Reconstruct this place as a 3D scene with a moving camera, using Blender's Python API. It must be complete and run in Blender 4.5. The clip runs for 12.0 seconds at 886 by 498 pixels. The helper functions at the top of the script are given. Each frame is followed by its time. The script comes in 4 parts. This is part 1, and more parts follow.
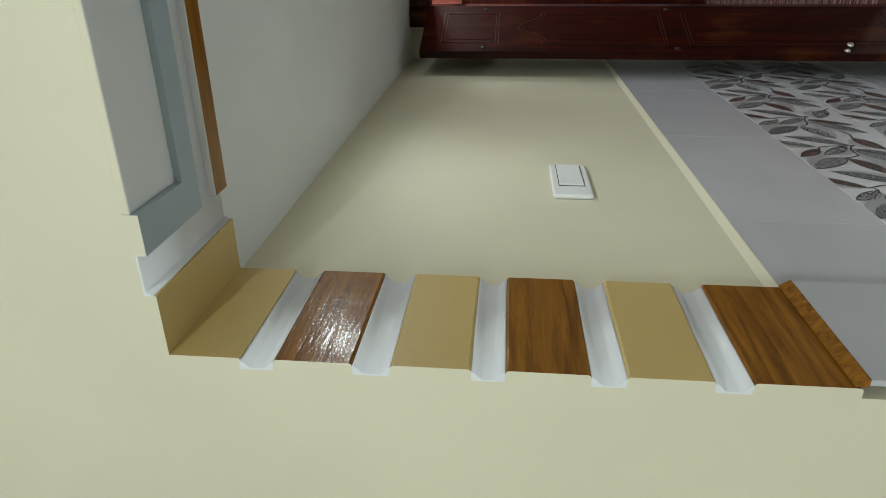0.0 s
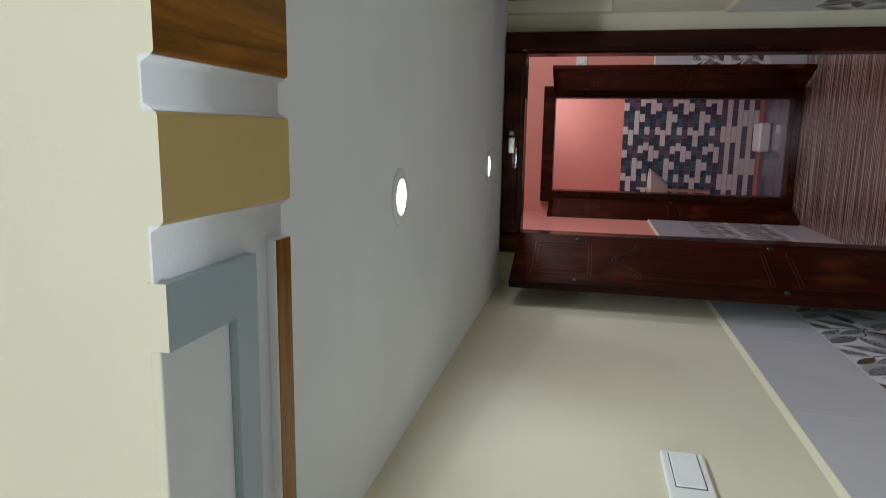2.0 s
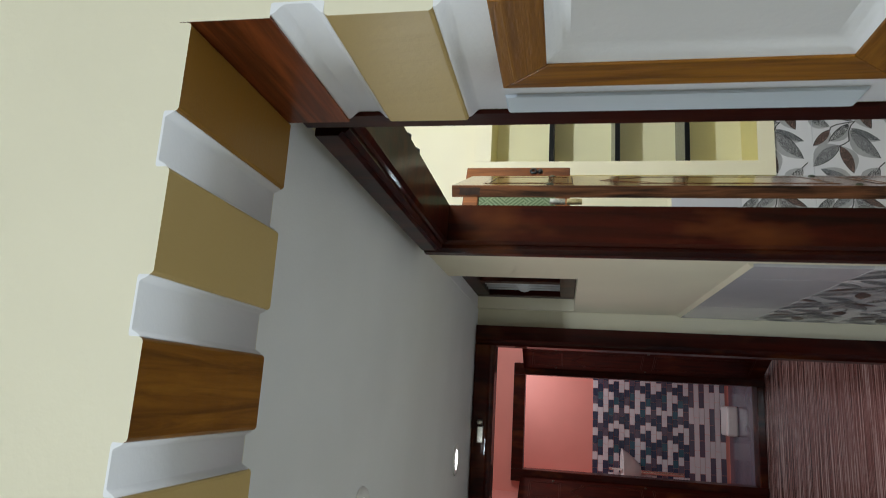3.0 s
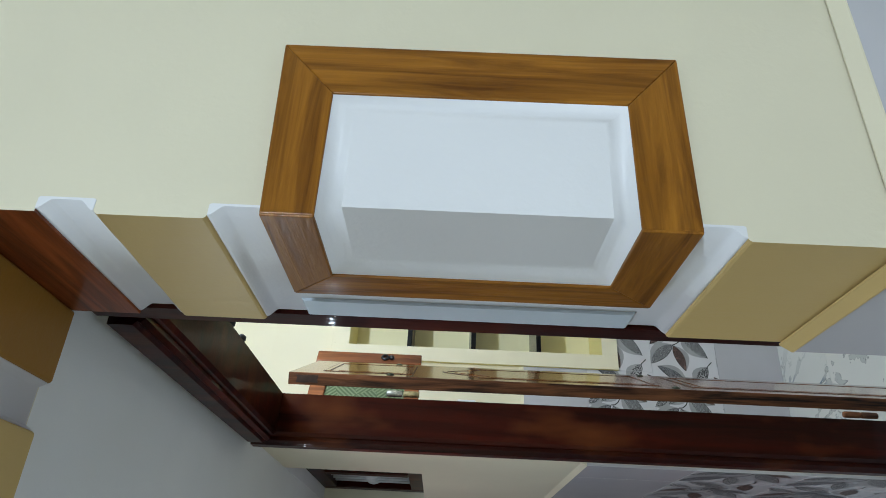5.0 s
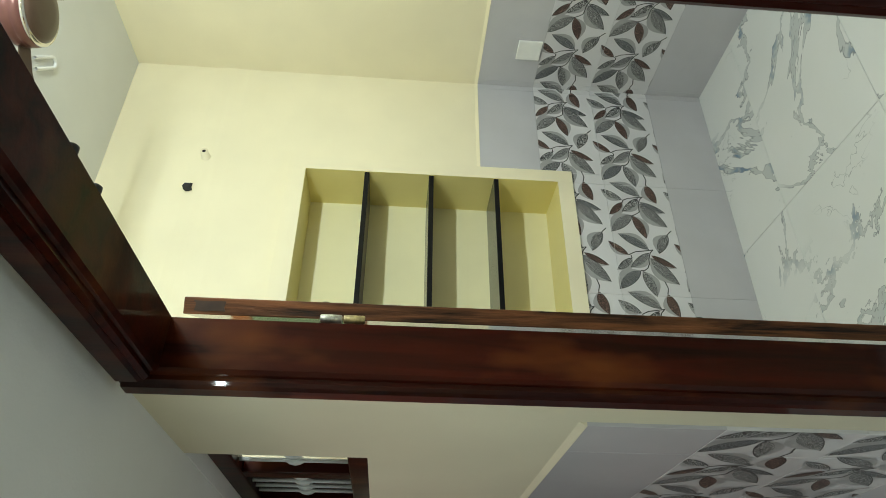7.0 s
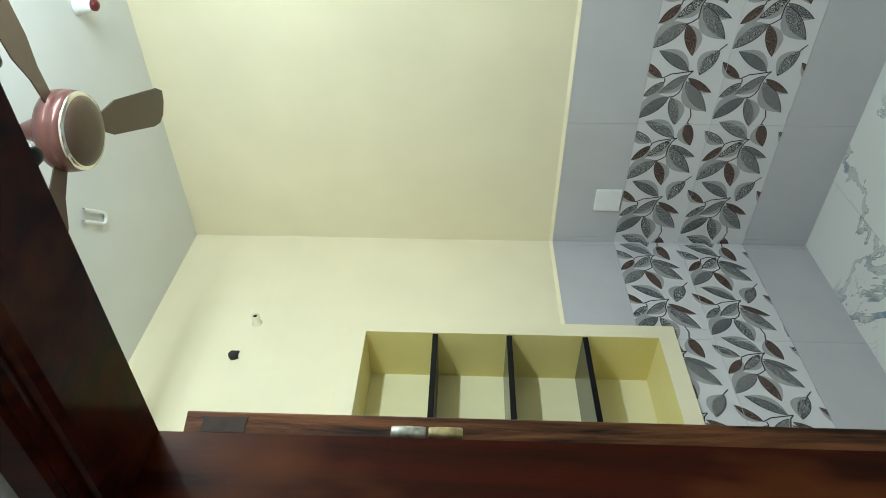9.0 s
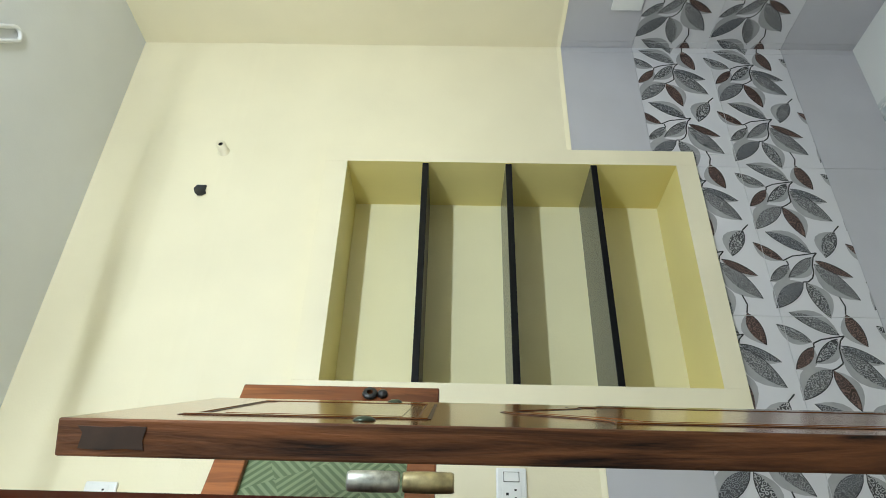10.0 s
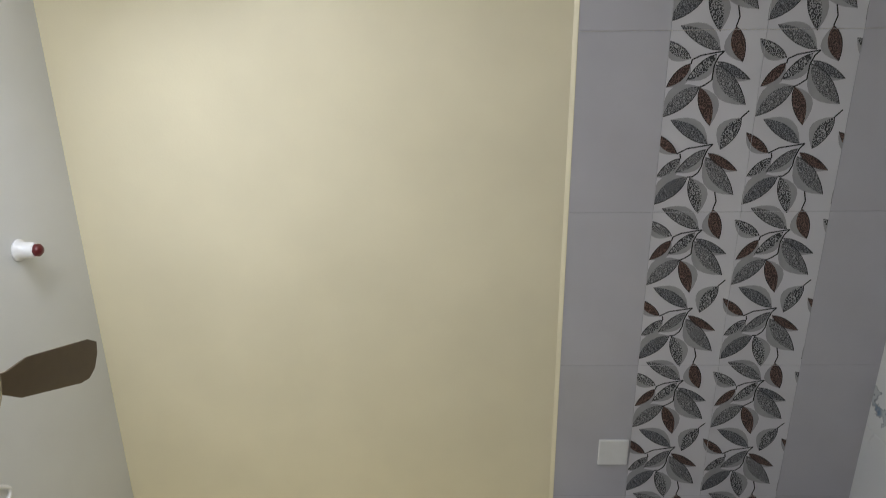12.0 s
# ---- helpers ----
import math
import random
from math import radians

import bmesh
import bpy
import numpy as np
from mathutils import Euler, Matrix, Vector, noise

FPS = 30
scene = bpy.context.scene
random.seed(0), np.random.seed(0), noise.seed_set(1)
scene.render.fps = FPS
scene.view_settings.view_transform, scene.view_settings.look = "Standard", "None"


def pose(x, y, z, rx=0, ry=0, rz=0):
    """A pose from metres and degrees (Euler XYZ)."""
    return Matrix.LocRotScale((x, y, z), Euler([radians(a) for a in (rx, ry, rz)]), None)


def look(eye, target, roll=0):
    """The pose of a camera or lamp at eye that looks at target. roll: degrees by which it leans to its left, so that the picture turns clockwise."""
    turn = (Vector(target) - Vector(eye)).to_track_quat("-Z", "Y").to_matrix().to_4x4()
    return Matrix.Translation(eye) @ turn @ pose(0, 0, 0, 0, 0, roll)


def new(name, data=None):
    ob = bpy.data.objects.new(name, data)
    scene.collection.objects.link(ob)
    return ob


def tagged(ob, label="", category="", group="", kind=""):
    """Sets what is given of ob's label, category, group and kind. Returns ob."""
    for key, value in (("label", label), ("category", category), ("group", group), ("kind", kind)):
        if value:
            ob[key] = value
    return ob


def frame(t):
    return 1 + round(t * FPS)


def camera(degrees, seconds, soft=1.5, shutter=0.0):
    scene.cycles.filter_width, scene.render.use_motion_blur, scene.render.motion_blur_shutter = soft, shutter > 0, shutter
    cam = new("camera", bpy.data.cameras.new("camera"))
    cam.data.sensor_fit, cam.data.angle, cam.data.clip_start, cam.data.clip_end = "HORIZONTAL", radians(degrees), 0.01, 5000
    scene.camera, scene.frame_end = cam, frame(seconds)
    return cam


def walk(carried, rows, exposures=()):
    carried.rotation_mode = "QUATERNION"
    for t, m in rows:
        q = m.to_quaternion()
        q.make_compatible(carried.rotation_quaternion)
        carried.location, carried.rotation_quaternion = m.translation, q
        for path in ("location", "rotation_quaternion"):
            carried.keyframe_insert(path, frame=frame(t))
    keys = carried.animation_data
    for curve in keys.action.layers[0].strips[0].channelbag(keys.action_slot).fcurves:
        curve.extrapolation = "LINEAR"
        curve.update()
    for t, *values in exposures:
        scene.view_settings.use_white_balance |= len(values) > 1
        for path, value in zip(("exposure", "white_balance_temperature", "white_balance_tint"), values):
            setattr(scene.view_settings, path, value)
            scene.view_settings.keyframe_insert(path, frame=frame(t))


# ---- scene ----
cam = camera(67.8, 12.0, 0.6, 0.12)
PATH = [
    (0, (-0.266, 0.018, 1.602), (-1.124, 1.816, 1.778), -88.1),
    (0.5, (-0.284, 0.153, 1.604), (-1.267, 1.891, 1.726), -88.9),
    (1, (-0.247, 0.204, 1.631), (-1.241, 1.933, 1.781), -86.5),
    (1.5, (-0.204, 0.209, 1.655), (-0.879, 2.059, 2.004), -84.9),
    (2, (-0.119, 0.196, 1.671), (-0.465, 2.121, 2.09), -86.9),
    (2.5, (-0.057, 0.176, 1.661), (0.026, 2.133, 2.061), -88.2),
    (3, (-0.001, 0.158, 1.657), (0.424, 2.078, 2.022), -88.9),
    (3.5, (0.039, 0.149, 1.648), (0.674, 2.017, 1.972), -89.0),
    (3.7, (0.048, 0.137, 1.625), (0.726, 1.994, 1.931), -88.6),
    (5.5, (0.03, 0.21, 1.547), (1.015, 1.949, 1.481), -88.5),
    (6, (-0.013, 0.382, 1.537), (0.967, 2.123, 1.44), -90.1),
    (6.5, (-0.026, 0.562, 1.555), (0.979, 2.289, 1.486), -88.8),
    (6.7, (-0.052, 0.617, 1.559), (0.98, 2.328, 1.465), -88.1),
    (8.5, (-0.04, 1.073, 1.596), (1.426, 2.433, 1.568), -87.6),
    (9, (0.043, 1.154, 1.621), (1.6, 2.408, 1.684), -88.9),
    (9.5, (0.232, 1.226, 1.619), (1.524, 2.753, 1.637), -88.4),
    (10, (0.366, 1.266, 1.621), (1.446, 2.95, 1.655), -89.0),
    (10.5, (0.406, 1.283, 1.641), (1.43, 2.998, 1.734), -91.5),
    (11, (0.432, 1.242, 1.632), (1.61, 2.856, 1.723), -90.3),
    (11.5, (0.398, 1.245, 1.627), (1.982, 2.466, 1.668), -89.7),
    (11.7, (0.341, 1.28, 1.619), (2.117, 2.198, 1.663), -90.5),
    (12, (0.339, 1.237, 1.592), (2.226, 1.898, 1.628), -90.3),
]
walk(cam, [(t, look(e, g, r)) for t, e, g, r in PATH], exposures=[(0,-0.3,6500,7),(1,-0.28,6350,8),(2,-0.27,6300,14),(3.5,-0.3,6250,11),(5.5,-0.27,5750,10),(6.0,-0.28,6200,3),(6.5,-0.12,6700,-1),(8.5,-0.12,6200,2),(9.0,-0.16,6050,1),(9.5,-0.1,6150,3),(10.2,-0.12,6050,13),(10.6,-0.12,5950,24),(11.5,-0.25,5950,27),(12,-0.88,6380,19)])

# ---- light ----
world = bpy.data.worlds.new("night")
scene.world = world
world.use_nodes = True
world.node_tree.nodes["Background"].inputs[0].default_value = (0.02, 0.022, 0.03, 1)
world.node_tree.nodes["Background"].inputs[1].default_value = 0.2


def area_lamp(name, eye, target, watts, sx, sy, colour):
    d = bpy.data.lights.new(name, "AREA")
    d.shape, d.size, d.size_y, d.energy, d.color = "RECTANGLE", sx, sy, watts, colour
    ob = new(name, d)
    ob.matrix_world = look(eye, target)
    return ob


COOL = (0.85, 0.955, 1.0)
TUBE = (0.82, 0.92, 1.0)
# the tube shines all round: one strip faces up and out, one down and out
area_lamp("room_tube_glow", (1.38, 0.992, 2.515), (1.38, 2.0, 3.3), 26, 1.1, 0.03, TUBE)
area_lamp("room_tube_glow", (1.38, 0.992, 2.49), (1.38, 2.0, 1.6), 25, 1.1, 0.03, TUBE)
area_lamp("hall_tube_glow", (0.1, -2.35, 2.5), (0.0, 0.7, 1.6), 60, 1.2, 0.06, COOL)
for lx, ly, w in ((-0.247, 1.474, 4.4), (-0.238, 2.66, 1.9)):
    area_lamp("downlight_glow", (lx, ly, 2.018), (lx, ly, 0.0), w, 0.07, 0.07, COOL)
# bedroom and bath lamps are out of view, added to light those rooms
area_lamp("bedroom_tube_glow", (1.45, 4.6, 2.4), (-0.5, 4.9, 1.0), 28, 1.0, 0.06, COOL)
area_lamp("bath_bulb_glow", (0.3, 6.7, 2.3), (-0.1, 7.2, 1.0), 10, 0.1, 0.1, COOL)


# ---- materials ----
def material(name, rough=0.5, metal=0.0, spec=0.5):
    m = bpy.data.materials.new(name)
    m.use_nodes = True
    nt = m.node_tree
    b = nt.nodes["Principled BSDF"]
    b.inputs["Roughness"].default_value = rough
    b.inputs["Metallic"].default_value = metal
    b.inputs["Specular IOR Level"].default_value = spec
    return m, nt, b


def node(nt, kind, **values):
    n = nt.nodes.new(kind)
    for k, v in values.items():
        n.inputs[k].default_value = v
    return n


def coords(nt, scale=(1, 1, 1), rot=(0, 0, 0)):
    tc = nt.nodes.new("ShaderNodeTexCoord")
    mp = node(nt, "ShaderNodeMapping", Scale=scale, Rotation=rot)
    nt.links.new(tc.outputs["Object"], mp.inputs["Vector"])
    return mp.outputs["Vector"]


def ramp(nt, fac, *stops):
    r = nt.nodes.new("ShaderNodeValToRGB")
    while len(r.color_ramp.elements) < len(stops):
        r.color_ramp.elements.new(0.5)
    for e, (p, c) in zip(r.color_ramp.elements, stops):
        e.position, e.color = p, (*c, 1)
    nt.links.new(fac, r.inputs[0])
    return r.outputs[0]


def bump(nt, b, height, strength, distance=0.002):
    n = node(nt, "ShaderNodeBump", Strength=strength, Distance=distance)
    nt.links.new(height, n.inputs["Height"])
    nt.links.new(n.outputs[0], b.inputs["Normal"])


def tint(c, k):
    return tuple(min(1.0, x * k) for x in c)


def paint(name, colour, rough=0.45, wave=0.6, spec=0.35):
    """Rolled wall paint: faint cloudy tone, roller grain and trowel waves."""
    m, nt, b = material(name, rough, spec=spec)
    v = coords(nt)
    big = node(nt, "ShaderNodeTexNoise", Scale=2.6, Detail=3.0)
    nt.links.new(v, big.inputs["Vector"])
    c = ramp(nt, big.outputs[0], (0.3, tint(colour, 0.955)), (0.7, tint(colour, 1.035)))
    nt.links.new(c, b.inputs["Base Color"])
    fine = node(nt, "ShaderNodeTexNoise", Scale=160.0, Detail=2.0)
    nt.links.new(v, fine.inputs["Vector"])
    mid = node(nt, "ShaderNodeTexNoise", Scale=9.0, Detail=3.0)
    nt.links.new(v, mid.inputs["Vector"])
    mix = node(nt, "ShaderNodeMath")
    mix.operation = "MULTIPLY_ADD"
    nt.links.new(mid.outputs[0], mix.inputs[0])
    mix.inputs[1].default_value = 6.0 * wave
    nt.links.new(fine.outputs[0], mix.inputs[2])
    bump(nt, b, mix.outputs[0], 0.25, 0.0012)
    return m


def wood(name, dark, light, rough, axis, scale=1.0, coat=0.3, brush=0.35, patch=None, spread=0.22):
    """Grain that runs along one axis: long streaks, fine fibres, a varnish coat with brush marks."""
    m, nt, b = material(name, rough)
    s = [34.0 * scale] * 3
    s["xyz".index(axis)] = 2.2 * scale
    v = coords(nt, tuple(s))
    info = nt.nodes.new("ShaderNodeObjectInfo")
    off = nt.nodes.new("ShaderNodeVectorMath")
    off.operation = "ADD"
    sc = node(nt, "ShaderNodeMath")
    sc.operation = "MULTIPLY"
    sc.inputs[1].default_value = 40.0
    nt.links.new(info.outputs["Random"], sc.inputs[0])
    nt.links.new(v, off.inputs[0])
    nt.links.new(sc.outputs[0], off.inputs[1])
    n = node(nt, "ShaderNodeTexNoise", Scale=0.8, Detail=6.0, Roughness=0.62, Distortion=0.7)
    nt.links.new(off.outputs[0], n.inputs["Vector"])
    c = ramp(nt, n.outputs[0], (0.5 - spread, dark), (0.5, tuple((a + d) / 2 for a, d in zip(dark, light))), (0.5 + spread, light))
    if patch:
        blot = node(nt, "ShaderNodeTexNoise", Scale=1.0, Detail=3.0, Roughness=0.55)
        wide = [9.0] * 3
        wide["xyz".index(axis)] = 3.5
        nt.links.new(coords(nt, tuple(wide)), blot.inputs["Vector"])
        over = nt.nodes.new("ShaderNodeMix")
        over.data_type = "RGBA"
        nt.links.new(ramp(nt, blot.outputs[0], (0.54, (0, 0, 0)), (0.74, (0.8, 0.8, 0.8))), over.inputs["Factor"])
        nt.links.new(c, over.inputs["A"])
        over.inputs["B"].default_value = (*patch, 1)
        c = over.outputs["Result"]
    nt.links.new(c, b.inputs["Base Color"])
    bump(nt, b, n.outputs[0], brush * 0.5, 0.0012)
    k = [140.0] * 3
    k["xyz".index(axis)] = 38.0
    br = node(nt, "ShaderNodeTexNoise", Scale=1.0, Detail=2.0)
    nt.links.new(coords(nt, tuple(k)), br.inputs["Vector"])
    top = node(nt, "ShaderNodeBump", Strength=brush * 0.5, Distance=0.0011)
    nt.links.new(br.outputs[0], top.inputs["Height"])
    low = b.inputs["Normal"].links[0].from_node
    nt.links.new(low.outputs[0], top.inputs["Normal"])
    nt.links.new(top.outputs[0], b.inputs["Normal"])
    nt.links.new(top.outputs[0], b.inputs["Coat Normal"])
    b.inputs["Specular IOR Level"].default_value = 0.3
    b.inputs["Coat Weight"].default_value = coat
    b.inputs["Coat Roughness"].default_value = 0.12
    return m


def plain(name, colour, rough=0.4, metal=0.0, var=0.08, scale=30.0):
    m, nt, b = material(name, rough, metal)
    n = node(nt, "ShaderNodeTexNoise", Scale=scale, Detail=4.0)
    nt.links.new(coords(nt), n.inputs["Vector"])
    c = ramp(nt, n.outputs[0], (0.3, tint(colour, 1 - var)), (0.7, tint(colour, 1 + var)))
    nt.links.new(c, b.inputs["Base Color"])
    bump(nt, b, n.outputs[0], 0.12, 0.0006)
    return m


def marble():
    m, nt, b = material("marble_floor_tile", 0.12)
    tc = nt.nodes.new("ShaderNodeTexCoord")
    info = nt.nodes.new("ShaderNodeObjectInfo")
    off = nt.nodes.new("ShaderNodeVectorMath")
    off.operation = "ADD"
    sc = node(nt, "ShaderNodeMath")
    sc.operation = "MULTIPLY"
    sc.inputs[1].default_value = 23.0
    nt.links.new(info.outputs["Random"], sc.inputs[0])
    nt.links.new(tc.outputs["Object"], off.inputs[0])
    nt.links.new(sc.outputs[0], off.inputs[1])
    def field(scale, detail, rough, warp):
        n = node(nt, "ShaderNodeTexNoise", Scale=scale, Detail=detail, Roughness=rough, Distortion=warp)
        nt.links.new(off.outputs[0], n.inputs["Vector"])
        return n.outputs[0]

    def over(fac, below, above):
        x = nt.nodes.new("ShaderNodeMix")
        x.data_type = "RGBA"
        nt.links.new(fac, x.inputs["Factor"])
        nt.links.new(below, x.inputs["A"])
        x.inputs["B"].default_value = (*above, 1)
        return x.outputs["Result"]

    def times(a, b):
        x = nt.nodes.new("ShaderNodeMath")
        x.operation = "MULTIPLY"
        nt.links.new(a, x.inputs[0])
        nt.links.new(b, x.inputs[1])
        return x.outputs[0]

    K, W = (0, 0, 0), (1, 1, 1)
    cloud = ramp(nt, field(2.2, 3.0, 0.5, 0.0), (0.3, (0.73, 0.74, 0.725)), (0.7, (0.775, 0.775, 0.76)))
    vein = field(1.25, 6.0, 0.62, 0.8)
    where = ramp(nt, field(1.35, 1.0, 0.4, 0.0), (0.42, K), (0.49, W))
    # grey body between two hair lines, blue stains in it, then the dark hair lines
    body = times(where, ramp(nt, vein, (0.486, K), (0.489, W), (0.509, W), (0.512, K)))
    c = over(body, cloud, (0.55, 0.57, 0.57))
    stain = times(body, ramp(nt, field(7.0, 3.0, 0.5, 0.0), (0.54, K), (0.66, W)))
    c = over(stain, c, (0.20, 0.27, 0.36))
    edge = ramp(nt, vein, (0.4825, K), (0.4855, W), (0.4885, K), (0.5090, K), (0.5120, (0.8, 0.8, 0.8)), (0.5150, K))
    c = over(times(where, edge), c, (0.07, 0.09, 0.11))
    hair = ramp(nt, field(2.1, 5.0, 0.6, 0.6), (0.4965, K), (0.4995, (0.7, 0.7, 0.7)), (0.5025, K))
    rare = ramp(nt, field(1.7, 1.0, 0.4, 0.0), (0.58, K), (0.64, W))
    c = over(times(rare, hair), c, (0.16, 0.18, 0.19))
    nt.links.new(c, b.inputs["Base Color"])
    return m


def glazed(name, colour, rough=0.16):
    m, nt, b = material(name, rough)
    n = node(nt, "ShaderNodeTexNoise", Scale=5.0, Detail=4.0)
    nt.links.new(coords(nt), n.inputs["Vector"])
    info = nt.nodes.new("ShaderNodeObjectInfo")
    c = ramp(nt, n.outputs[0], (0.3, tint(colour, 0.96)), (0.7, tint(colour, 1.03)))
    mix = nt.nodes.new("ShaderNodeMix")
    mix.data_type, mix.blend_type = "RGBA", "MULTIPLY"
    mix.inputs["Factor"].default_value = 1.0
    nt.links.new(c, mix.inputs["A"])
    nt.links.new(ramp(nt, info.outputs["Random"], (0.0, (0.96, 0.96, 0.96)), (1.0, (1, 1, 1))), mix.inputs["B"])
    nt.links.new(mix.outputs["Result"], b.inputs["Base Color"])
    return m


def leaf_ink(name, dark, light, scale=260.0):
    """Printed leaf: fine embossed scrollwork of rings, in two tones."""
    m, nt, b = material(name, 0.42)
    cell = node(nt, "ShaderNodeTexVoronoi", Scale=scale)
    nt.links.new(coords(nt), cell.inputs["Vector"])
    curl = node(nt, "ShaderNodeMath")
    curl.operation = "MULTIPLY"
    nt.links.new(cell.outputs["Distance"], curl.inputs[0])
    curl.inputs[1].default_value = 17.0
    wave = node(nt, "ShaderNodeMath")
    wave.operation = "SINE"
    nt.links.new(curl.outputs[0], wave.inputs[0])
    c = ramp(nt, wave.outputs[0], (0.0, dark), (0.55, light))
    nt.links.new(c, b.inputs["Base Color"])
    bump(nt, b, wave.outputs[0], 0.3, 0.0006)
    return m


def streaked_floor():
    m, nt, b = material("streaked_floor_tile", 0.22)
    v = coords(nt, (1.2, 60.0, 1.0))
    n = node(nt, "ShaderNodeTexNoise", Scale=1.0, Detail=5.0, Roughness=0.7)
    nt.links.new(v, n.inputs["Vector"])
    c = ramp(nt, n.outputs[0], (0.36, (0.05, 0.018, 0.014)), (0.5, (0.16, 0.08, 0.07)), (0.62, (0.42, 0.34, 0.31)))
    nt.links.new(c, b.inputs["Base Color"])
    return m


def glow(name, colour, strength):
    m, nt, b = material(name, 0.4)
    b.inputs["Emission Color"].default_value = (*colour, 1)
    b.inputs["Emission Strength"].default_value = strength
    return m


CREAM_C = (0.76, 0.705, 0.54)
CREAM = paint("cream_wall_paint", CREAM_C)
ROOM = paint("pale_yellow_wall_paint", (0.855, 0.78, 0.565))
# niche paints hold bounced light in their colour: lighter and yellower than ROOM
NICHE_BACK = paint("niche_back_paint_with_bounce", (0.90, 0.84, 0.53), 0.35)
NICHE = paint("niche_paint_with_bounce", (0.93, 0.81, 0.33), 0.35)
BEIGE = paint("beige_band_paint", (0.64, 0.465, 0.19), 0.4, 0.3)
BROWN = paint("mustard_brown_band_paint", (0.33, 0.165, 0.028), 0.36, 0.4)
WHITE = paint("white_band_paint", (0.80, 0.80, 0.825), 0.4, 0.3)
BLUE = paint("blue_grey_panel_paint", (0.41, 0.485, 0.54), 0.4, 0.3)
PALEBLUE = paint("pale_blue_strip_paint", (0.60, 0.67, 0.75), 0.4, 0.3)
GREY = paint("grey_white_ceiling_paint", (0.85, 0.86, 0.87), 0.55, 0.5)
CEIL = paint("white_ceiling_paint", (0.72, 0.725, 0.715), 0.6, 0.5)
PINK = paint("salmon_pink_wall_paint", (0.80, 0.32, 0.26))
GRAIN_Y = wood("painted_oak_grain_across", (0.11, 0.036, 0.003), (0.40, 0.165, 0.016), 0.36, "y", 2.5, 0.3, 1.0)
GRAIN_Z = wood("painted_oak_grain_upright", (0.11, 0.036, 0.003), (0.40, 0.165, 0.016), 0.36, "z", 2.5, 0.3, 1.0)
GRAIN_X = wood("painted_oak_grain_level", (0.11, 0.036, 0.003), (0.40, 0.165, 0.016), 0.36, "x", 2.5, 0.3, 1.0)
ROSE = wood("painted_rosewood_grain", (0.05, 0.010, 0.003), (0.34, 0.085, 0.022), 0.34, "y", 1.7, 0.12, 0.6)
for oak_paint in (GRAIN_X, GRAIN_Y, GRAIN_Z, ROSE):
    oak_paint.node_tree.nodes["Principled BSDF"].inputs["Coat Roughness"].default_value = 0.11
    oak_paint.node_tree.nodes["Principled BSDF"].inputs["Specular IOR Level"].default_value = 0.15
MAHOGANY = wood("dark_mahogany_varnish", (0.003, 0.0005, 0.0003), (0.046, 0.0045, 0.0013), 0.45, "z", 0.8, 0.3, 0.32, (0.10, 0.026, 0.006))
MAHOGANY.node_tree.nodes["Principled BSDF"].inputs["Specular IOR Level"].default_value = 0.05
MAHOGANY.node_tree.nodes["Principled BSDF"].inputs["Coat Roughness"].default_value = 0.05
LEAFWOOD = wood("red_brown_door_varnish", (0.085, 0.026, 0.006), (0.34, 0.13, 0.03), 0.2, "z", 0.8, 0.6, 0.14, (0.12, 0.035, 0.009), 0.12)
EDGEWOOD = wood("raw_brown_door_edge", (0.006, 0.002, 0.001), (0.23, 0.085, 0.03), 0.6, "z", 2.1, 0.03, 1.8, (0.30, 0.12, 0.048), 0.16)
# door wood darkened to stand for the shade inside carved grooves
GROOVE_SHADE = wood("groove_shade_wood", (0.010, 0.003, 0.002), (0.07, 0.022, 0.008), 0.4, "z", 0.8, 0.1, 0.2)
SHUTTER = wood("light_red_shutter_wood", (0.09, 0.024, 0.008), (0.34, 0.115, 0.036), 0.3, "z", 1.0, 0.3, 0.35, (0.17, 0.05, 0.016), 0.12)
TILE = glazed("pale_grey_glazed_tile", (0.555, 0.545, 0.58))
TILE_P = glazed("white_patterned_tile", (0.71, 0.70, 0.725), 0.2)
GROUT = plain("grey_grout", (0.40, 0.40, 0.40), 0.9)
MARBLE = marble()
STREAK = streaked_floor()
INK = leaf_ink("grey_leaf_ink", (0.085, 0.085, 0.09), (0.36, 0.36, 0.365), 95.0)
INK_D = leaf_ink("black_scroll_leaf_ink", (0.04, 0.04, 0.043), (0.44, 0.44, 0.445), 75.0)
INK_B = leaf_ink("brown_leaf_ink", (0.045, 0.026, 0.022), (0.19, 0.115, 0.095), 70.0)
INK_N = leaf_ink("slate_leaf_ink", (0.06, 0.062, 0.07), (0.27, 0.275, 0.29), 90.0)
INK_S = plain("light_grey_leaf_ink", (0.36, 0.355, 0.365), 0.35)
STEM = plain("black_stem_ink", (0.02, 0.02, 0.021), 0.4)
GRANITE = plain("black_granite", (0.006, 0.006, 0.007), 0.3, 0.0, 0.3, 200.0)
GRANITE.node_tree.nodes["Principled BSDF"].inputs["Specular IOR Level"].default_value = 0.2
# same granite greyed: the glancing reflection on shelf tops, put into the colour
GRANITE_SHEEN = plain("granite_top_reflection", (0.075, 0.075, 0.072), 0.25, 0.0, 0.25, 150.0)
PLASTIC = plain("white_switch_plastic", (0.84, 0.84, 0.83), 0.3, 0.0, 0.02)
MORTISE = plain("charred_mortise", (0.04, 0.02, 0.012), 0.6, 0.0, 0.4)
DARKGAP = plain("black_gap", (0.012, 0.012, 0.012), 0.6)
STEEL = plain("brushed_steel", (0.55, 0.53, 0.46), 0.35, 1.0, 0.25, 60.0)
